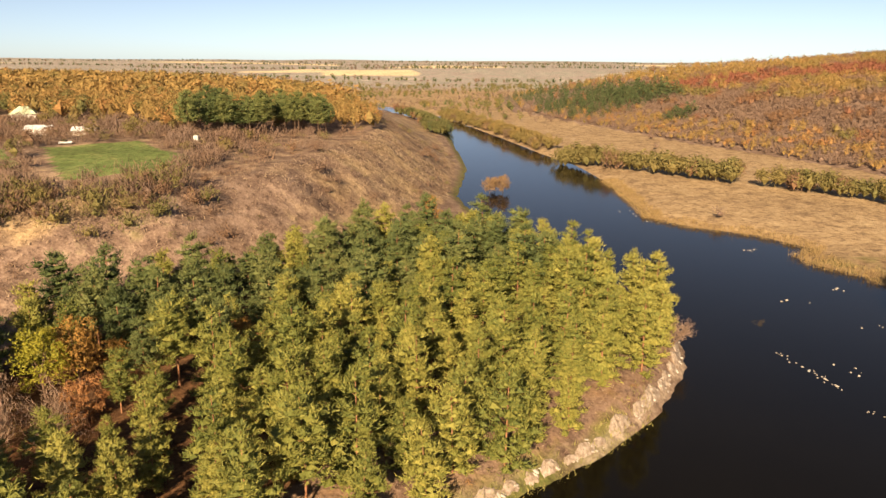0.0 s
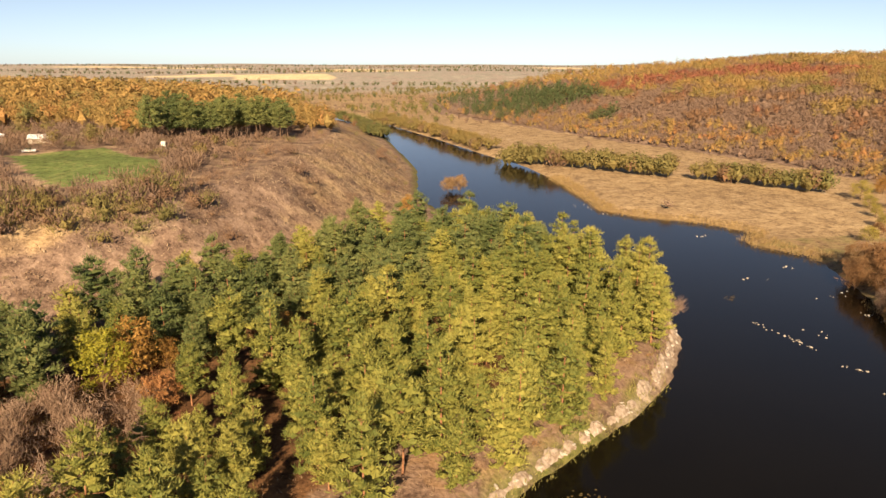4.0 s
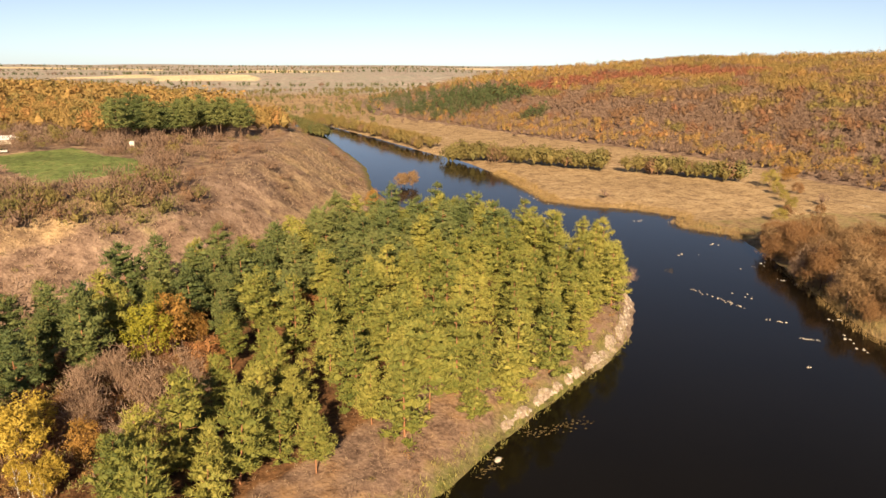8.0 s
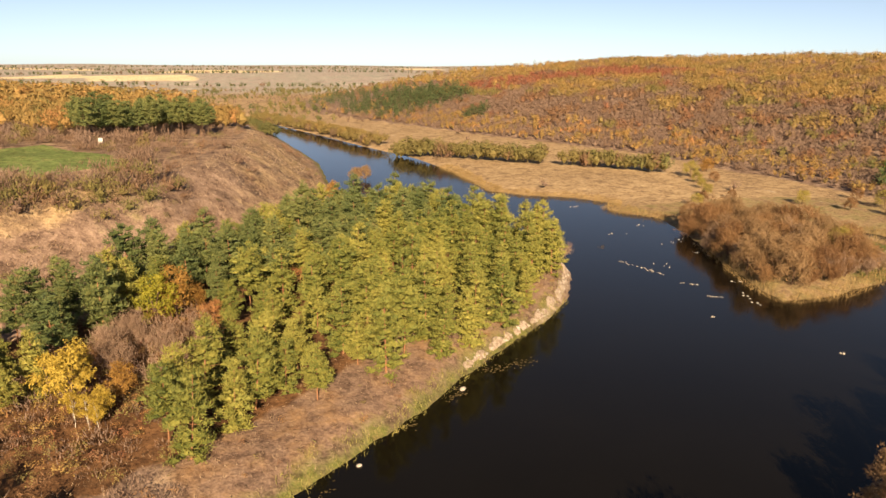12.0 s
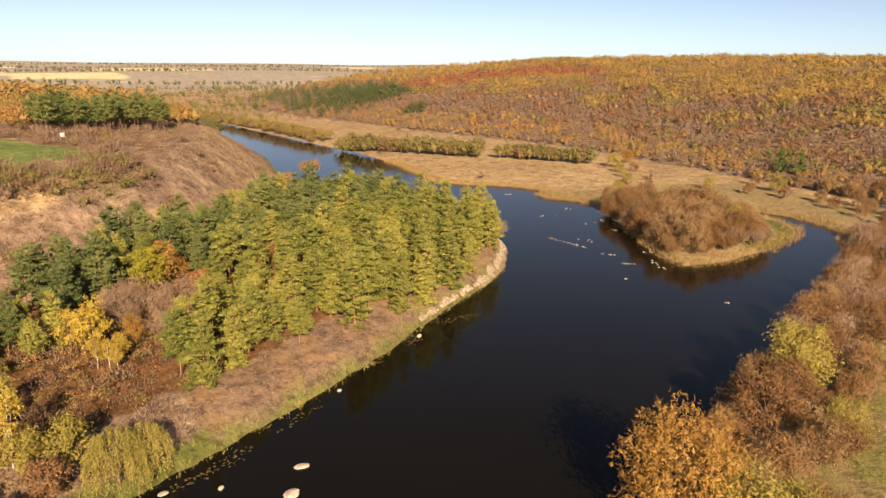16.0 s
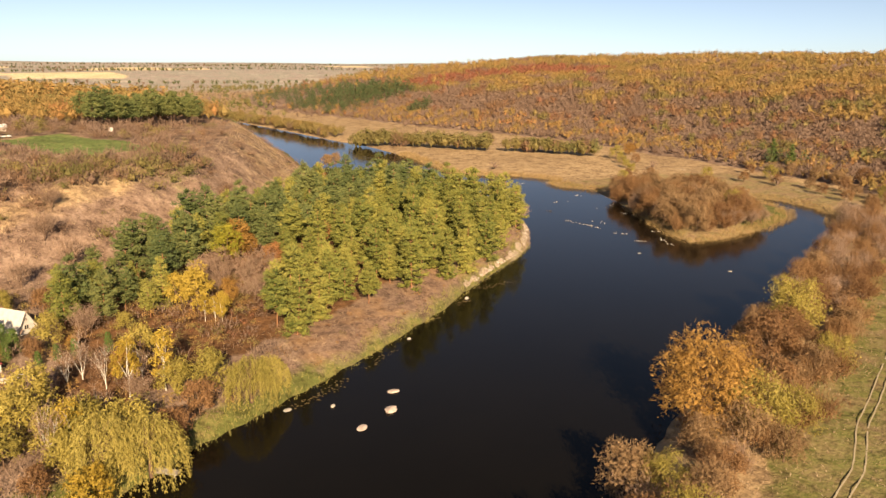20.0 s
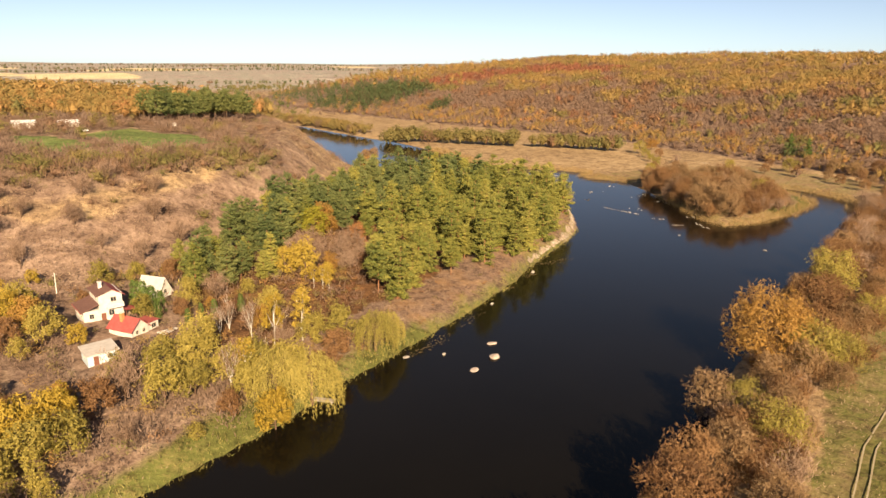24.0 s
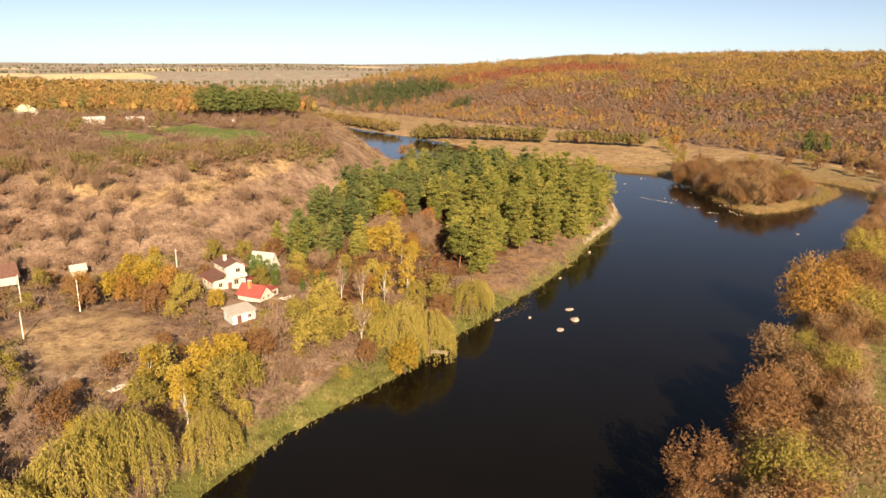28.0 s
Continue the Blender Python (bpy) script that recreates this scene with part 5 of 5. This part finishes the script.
cottage(-109, 73, 45, 4.4, 6.0, 1.3, 4.9, PLASTER, PALE_ROOF, "white cottage with a steep pale slate roof", [((0, -3.0, 1.5), 1.1, 1.0, "-y"), ((0, -3.0, 3.2), 0.7, 0.7, "-y")])
c3 = cottage(-115.8, 52.5, 40, 4.4, 6.4, 2.1, 4.1, PLASTER, RED_ROOF, "white cottage with a bright red roof and brick chimney", [((-0.9, -3.2, 1.3), 0.8, 0.9, "-y"), ((0.9, -3.2, 1.3), 0.8, 0.9, "-y")], 0.4, (-0.8, 0.6))
part("wing", slab(2.203, 5.2, -2.9, 0.6, 0, 2.1), PLASTER, c3, "white flat-roofed wing")
part("wing_roof", slab(2.65, 5.4, -3.1, 0.8, 2.1, 2.24), RED_ROOF, c3, "flat red roof")
window(c3, (3.9, -2.9, 1.2), 1.3, 1.1, "-y")
part("terrace", slab(2.4, 6.4, -7.0, -3.2, 0.05, 0.35), CONCRETE, c3, "grey concrete terrace")
sh = base("shed", -121.5, 40.5, 13, "pale-blue garden shed with a flat whitish roof", "shed", sink=0.3)
part("wall", slab(-2.6, 2.6, -2.5, 2.5, 0, 2.4), BLUE_WALL, sh)
part("roof", sheet([(-3.0, -2.9, 2.46), (3.0, -2.9, 2.66), (3.0, 2.9, 2.86), (-3.0, 2.9, 2.66)], 0.14), PALE_ROOF, sh, "whitish sheet roof")
window(sh, (1.2, -2.5, 1.5), 0.9, 0.9, "-y")
window(sh, (-2.6, 0, 1.5), 0.8, 0.8, "-x")
part("door", slab(-1.6, -0.7, -2.57, -2.503, 0.1, 2.0), DOOR, sh)
cottage(-172, 84, 103, 6.0, 10.0, 2.6, 4.9, PLASTER, BROWN_ROOF, "long white house with a brown roof", [((3.0, -2.2, 1.6), 1.0, 1.0, "+x"), ((3.0, 1.4, 1.6), 1.0, 1.0, "+x"), ((0, -5.0, 1.6), 1.0, 1.1, "-y")])
cottage(-153.5, 85, 100, 2.8, 3.4, 2.2, 3.3, YELLOW_WALL, PALE_ROOF, "small ochre garden hut with a pinkish roof", [((1.4, 0.4, 1.3), 0.8, 1.0, "+x")], 0.3)
oh = base("outhouse", -134, 76, 13, "orange brick outhouse beside a yellow tree", "outhouse", sink=0.2)
part("wall", slab(-0.7, 0.7, -0.7, 0.7, 0, 2.6), BRICK, oh)
part("roof", sheet([(-0.85, -0.85, 2.64), (0.85, -0.85, 2.64), (0.85, 0.85, 2.86), (-0.85, 0.85, 2.86)], 0.08), BROWN_ROOF, oh)
part("door", slab(-0.36, 0.36, -0.76, -0.703, 0.05, 1.9), DOOR, oh)
# houses on the plateau
gh_ = base("house", -178, 322, 20, "white house with a pale green hipped roof before the wood", "house", "plateau houses", sink=0.3)
part("wall", slab(-5, 5, -4, 4, 0, 3.2), PLASTER, gh_)
v_ = np.array([(-5.6, -4.6, 3.1), (5.6, -4.6, 3.1), (5.6, 4.6, 3.1), (-5.6, 4.6, 3.1), (-1.6, 0, 6.4), (1.6, 0, 6.4)], float)
part("roof", (v_, np.array([(0, 1, 5), (0, 5, 4), (1, 2, 5), (2, 3, 4), (2, 4, 5), (3, 0, 4), (0, 3, 2), (0, 2, 1)])), GREEN_ROOF, gh_, "pale green hipped roof")
part("chimney", slab(-0.4, 0.3, 0.6, 1.3, 5.2, 7.2), BRICK, gh_)
for x in (-3, 0, 3):
    window(gh_, (x, -4, 1.8), 1.2, 1.3, "-y")
cottage(-146, 273, 95, 5.5, 9, 2.4, 3.6, PLASTER, GREY_ROOF, "low white barn with a grey sheet roof", [((2.75, 1.0, 1.4), 1.0, 0.9, "+x")])
cottage(-128, 271, 98, 5.0, 8, 2.2, 3.3, BOARD, GREY_ROOF, "low board barn with a grey sheet roof", [((2.5, 0.0, 1.3), 1.0, 0.9, "+x")])
car = base("car", -122, 243, 20, "white parked car at the field's edge", "car")
part("body", slab(-2.1, 2.1, -0.85, 0.85, 0.3, 0.95), CAR_PAINT, car, soft=0.12)
part("cabin", sheet([(-1.3, -0.7, 1.5), (0.7, -0.7, 1.5), (0.7, 0.7, 1.5), (-1.3, 0.7, 1.5)], 0.56), GLASS, car, "dark glazed cabin", 0.1)
for x in (-1.3, 1.3):
    for y in (-0.8, 0.8):
        wv, wf = limb((x, y - 0.1, 0.33), (x, y + 0.1, 0.33), 0.33, 0.33, 12)
        wh = part("wheel", (wv, wf), RUBBER, car)
bx = base("hide", -83, 260, 0, "small white hunting hide on posts by the field", "hide")
part("cabin", slab(-0.8, 0.8, -0.8, 0.8, 1.2, 2.9), PLASTER, bx, soft=0.04)
for x in (-0.7, 0.7):
    for y in (-0.7, 0.7):
        part("leg", slab(x - 0.06, x + 0.06, y - 0.06, y + 0.06, 0, 1.2), BOARD, bx)
# thujas and garden shrubs
thuja = [shaped("thuja%d" % k, lambda k=k: column_shape(200 + k, 6.5, 1.25), BARK, THUJA) for k in range(3)]
for x, y, s in ((-113.5, 66, 1.0), (-112, 64, 1.08), (-110.3, 62.5, 0.95), (-108.5, 62, 0.75), (-109.5, 58.5, 0.6), (-104, 53, 0.5), (-101, 55, 0.5), (-98, 56, 0.55), (-92, 57, 0.6)):
    plant("thuja", thuja[int(g.integers(0, 3))], x, y, g.uniform(0, 360), s, "dark green clipped columnar thuja in a garden", "thuja", "garden thujas")
# white-stemmed leafless birches
white = [shaped("white_birch%d" % k, lambda k=k: bare_shape(210 + k, 10.5, 2.2, 500, 6, 0, 0.5), BIRCH_BARK, TWIG) for k in range(2)]
for x, y, s in ((-93, 40.5, 0.95), (-96.7, 45, 0.9), (-99, 42, 0.8), (-87, 39, 0.85), (-101, 19, 1.0), (-94, 27, 0.8)):
    plant("birch_tree", white[int(g.integers(0, 2))], x, y, g.uniform(0, 360), s, "leafless birch with thin white stems", "birch tree", "leafless birches")
# poles
for x, y, tall in ((-153, 58, 7.7), (-165, 68, 7.2), (-130, 84, 5.5), (-163, 45, 6.0)):
    e = base("utility_pole", x, y, g.uniform(0, 90), "pale concrete utility pole", "utility pole", "utility poles", sink=0.3)
    part("shaft", limb((0, 0, 0), (0.08, 0, tall), 0.15, 0.09, 8), CONCRETE, e)
    part("crossarm", slab(-0.6, 0.75, -0.05, 0.05, tall - 0.7, tall - 0.6), BOARD, e)
    for q in (-0.5, 0.1, 0.65):
        part("insulator", limb((q, 0, tall - 0.6), (q, 0, tall - 0.42), 0.05, 0.03, 6), PLASTER, e)
# pier and boat
pr = base("pier", -85.0, 13.0, -38, "small grey plank pier at the river bank", "pier", z=0.0)
for k in range(6):
    part("plank", slab(-3.2 + 0.7 * k, -2.55 + 0.7 * k, -0.7, 0.7, 0.55, 0.62), BOARD, pr)
for x in (-2.8, 0.6):
    for y in (-0.55, 0.55):
        part("post", limb((x, y, -1.2), (x, y, 0.545), 0.09, 0.08, 6), BOARD, pr)
bt = base("boat", -147, 17, 30, "upturned white rowing boat on the grass", "boat")
ang = np.linspace(0, np.pi, 9)
hull = np.array([(x, np.cos(a) * 0.75 * w, np.sin(a) * 0.5 * w) for x, w in ((-2.0, 0.75), (-0.8, 1.0), (0.6, 0.95), (1.6, 0.55), (2.1, 0.06)) for a in ang])
part("hull", (hull, np.array([(i * 9 + j, i * 9 + j + 1, i * 9 + j + 10, i * 9 + j + 9) for i in range(4) for j in range(8)])), CAR_PAINT, bt)
part("keel", slab(-1.9, 1.9, -0.03, 0.03, 0.44, 0.56), BOARD, bt)


def boulder(seed, size, flat):
    """A worn river stone."""
    gg = np.random.default_rng(seed)
    bm = bmesh.new()
    bmesh.ops.create_icosphere(bm, subdivisions=2, radius=1)
    lumps = gg.normal(0, 1, (5, 3))
    for v in bm.verts:
        n = np.array(v.co)
        k = 1 + 0.16 * np.sin(lumps @ n * 1.7 + lumps[:, 0]).sum() / 2
        v.co = Vector((n[0] * size * k, n[1] * size * k * 0.72, n[2] * size * flat * k))
    me = bpy.data.meshes.new("stone")
    bm.to_mesh(me)
    bm.free()
    me.materials.append(ROCK if size > 0.9 else WHITE_ROCK)
    return me


for x, y, s, a, f in ((-47.7, 17.8, 1.6, 20, 0.26), (-44.5, 24.2, 1.15, 5, 0.2), (-54.5, 14.0, 1.25, 40, 0.13), (-56.7, 23.5, 0.55, 60, 0.5), (-64.5, 25.5, 0.8, 20, 0.2), (-6.8, 65.3, 0.65, 40, 0.6), (-31.5, 46.5, 0.5, 10, 0.6)):
    o = new("river_boulder", boulder(int(x * 7) % 97, s, f))
    o.matrix_world = pose(x, y, 0.12, 0, 0, a)
    tagged(o, "pale pinkish boulder standing out of the river", "boulder", "boulders in the river")
stones = [boulder(300 + k, 0.36, 0.5) for k in range(5)]
CHAINS = [([(73, 132), (75, 126), (76.8, 119.8), (76.8, 113.5)], 26, 0.5), ([(76.6, 107), (80.2, 103)], 9, 0.5), ([(75.8, 94.6), (79.8, 92.2)], 9, 0.25), ([(84, 81), (84.8, 88.4), (86.3, 94.2)], 9, 0.7),
          ([(92, 103), (94, 101)], 4, 0.5), ([(103, 133), (105, 128)], 9, 0.9), ([(82, 126.6), (85, 120.4)], 5, 0.8), ([(89, 164), (96, 163)], 5, 1.0), ([(99, 144), (102, 146), (113, 148)], 6, 1.0),
          ([(110, 173), (111, 171)], 4, 0.8), ([(103, 210), (109, 213)], 7, 0.8), ([(79, 272), (89, 242)], 10, 1.5), ([(65.5, 81.5), (67, 81)], 3, 0.3), ([(76, 53), (79, 54)], 4, 0.5)]
for pts, n, wide in CHAINS:
    q = row(g, pts, 0.5, wide)
    for x, y in q[g.permutation(len(q))[:n]]:
        if survey(np.array([x]), np.array([y]))[2][0]:
            o = new("river_stone", stones[int(g.integers(0, 5))])
            s = g.uniform(0.35, 1.05)
            o.matrix_world = pose(x, y, 0.05, 0, 0, g.uniform(0, 360)) @ Matrix.Diagonal((s, s, s, 1))
            tagged(o, "small bleached stone breaking the river surface", "stone", "stones across the river")
# the pale cut bank: a broken chalky face with loose blocks below it
CHALK = plain_mat("chalky_cut_bank", (0.16, 0.105, 0.065), (0.44, 0.37, 0.3), 1.3, 0.95, 1.0)
shore_line = np.array(LEFT_SHORE[12:19], float)
along = np.concatenate([[0], np.cumsum(np.hypot(*np.diff(shore_line, axis=0).T))])
ss = np.arange(0, along[-1], 0.45)
cx_, cy_ = np.interp(ss, along, shore_line[:, 0]), np.interp(ss, along, shore_line[:, 1])
k_ = np.ones(25) / 25
cx_, cy_ = np.convolve(np.pad(cx_, 12, "edge"), k_, "valid"), np.convolve(np.pad(cy_, 12, "edge"), k_, "valid")
tx, ty = np.gradient(cx_), np.gradient(cy_)
nrm = np.hypot(tx, ty)
nx, ny = -ty / nrm, tx / nrm
broken = waves(cx_ * 1.0, cy_ * 1.0, 7, 95)
cols = np.linspace(0, 1, 9)
run = 0.3 + cols[None, :] * (1.7 + 0.6 * broken)[:, None] + g.normal(0, 0.1, (len(ss), 9))
px, py = cx_[:, None] + nx[:, None] * run, cy_[:, None] + ny[:, None] * run
face = survey(px.ravel(), py.ravel())[0].reshape(px.shape)
tall = np.clip(0.28 + 0.4 * broken, 0.0, 0.6)[:, None] * np.sin(np.pi * np.clip(cols * 0.9 + 0.06, 0, 1))[None, :]
pz = np.maximum(face, -0.3) + tall * (0.5 + 0.5 * g.uniform(0, 1, px.shape)) - 0.35 * (tall < 0.12) - 0.3 * (cols[None, :] > 0.95) - 0.3 * (cols[None, :] < 0.05)
gi = np.arange(px.size).reshape(px.shape)
cut = build_mesh("cut_bank", np.stack([px, py, pz], -1).reshape(-1, 3), np.stack([gi[:-1, :-1], gi[1:, :-1], gi[1:, 1:], gi[:-1, 1:]], -1).reshape(-1, 4), CHALK)
tagged(new("cut_bank", cut), "broken pale chalk face of the cape's cut bank", "cut bank", kind="structure")
for k in range(110):
    i = int(g.integers(8, len(ss) - 8))
    if broken[i] < -0.35:
        continue
    in_ = g.uniform(0.1, 2.0)
    x, y = cx_[i] + nx[i] * in_, cy_[i] + ny[i] * in_
    o = new("bank_stone", stones[k % 5])
    s = g.uniform(0.3, 1.5)
    o.matrix_world = pose(x, y, max(height(x, y), 0.0) + 0.1, g.normal(0, 12), g.normal(0, 12), g.uniform(0, 360)) @ Matrix.Diagonal((s * 1.3, s * 0.9, s, 1))
    tagged(o, "bleached limestone block in the cut bank", "stone", "stones of the cut bank")
# the wheel ruts of the field track
RUT = plain_mat("worn_rut_earth", (0.29, 0.24, 0.15), (0.44, 0.37, 0.25), 0.8, 0.95, 0.4)
for off in (-0.8, 0.8):
    q = np.array(TRACK, float)
    ss = np.linspace(0, len(q) - 1, 240)
    px = np.interp(ss, np.arange(len(q)), q[:, 0])
    py = np.interp(ss, np.arange(len(q)), q[:, 1])
    tx, ty = np.gradient(px), np.gradient(py)
    nrm = np.hypot(tx, ty)
    nx, ny = -ty / nrm, tx / nrm
    wv_ = 0.05 * np.sin(ss * 5) + 0.03 * np.sin(ss * 17)
    l_, r_ = off + wv_ - 0.12, off + wv_ + 0.12
    pts = np.concatenate([np.stack([px + nx * l_, py + ny * l_], 1), np.stack([px + nx * r_, py + ny * r_], 1)])
    z = survey(pts[:, 0], pts[:, 1])[0] + 0.14
    m_ = len(px)
    tagged(new("track", build_mesh("track", np.column_stack([pts, z]), np.array([(k, k + m_, k + m_ + 1, k + 1) for k in range(m_ - 1)]), RUT)), "pale worn wheel rut across the green field", "track", kind="structure")
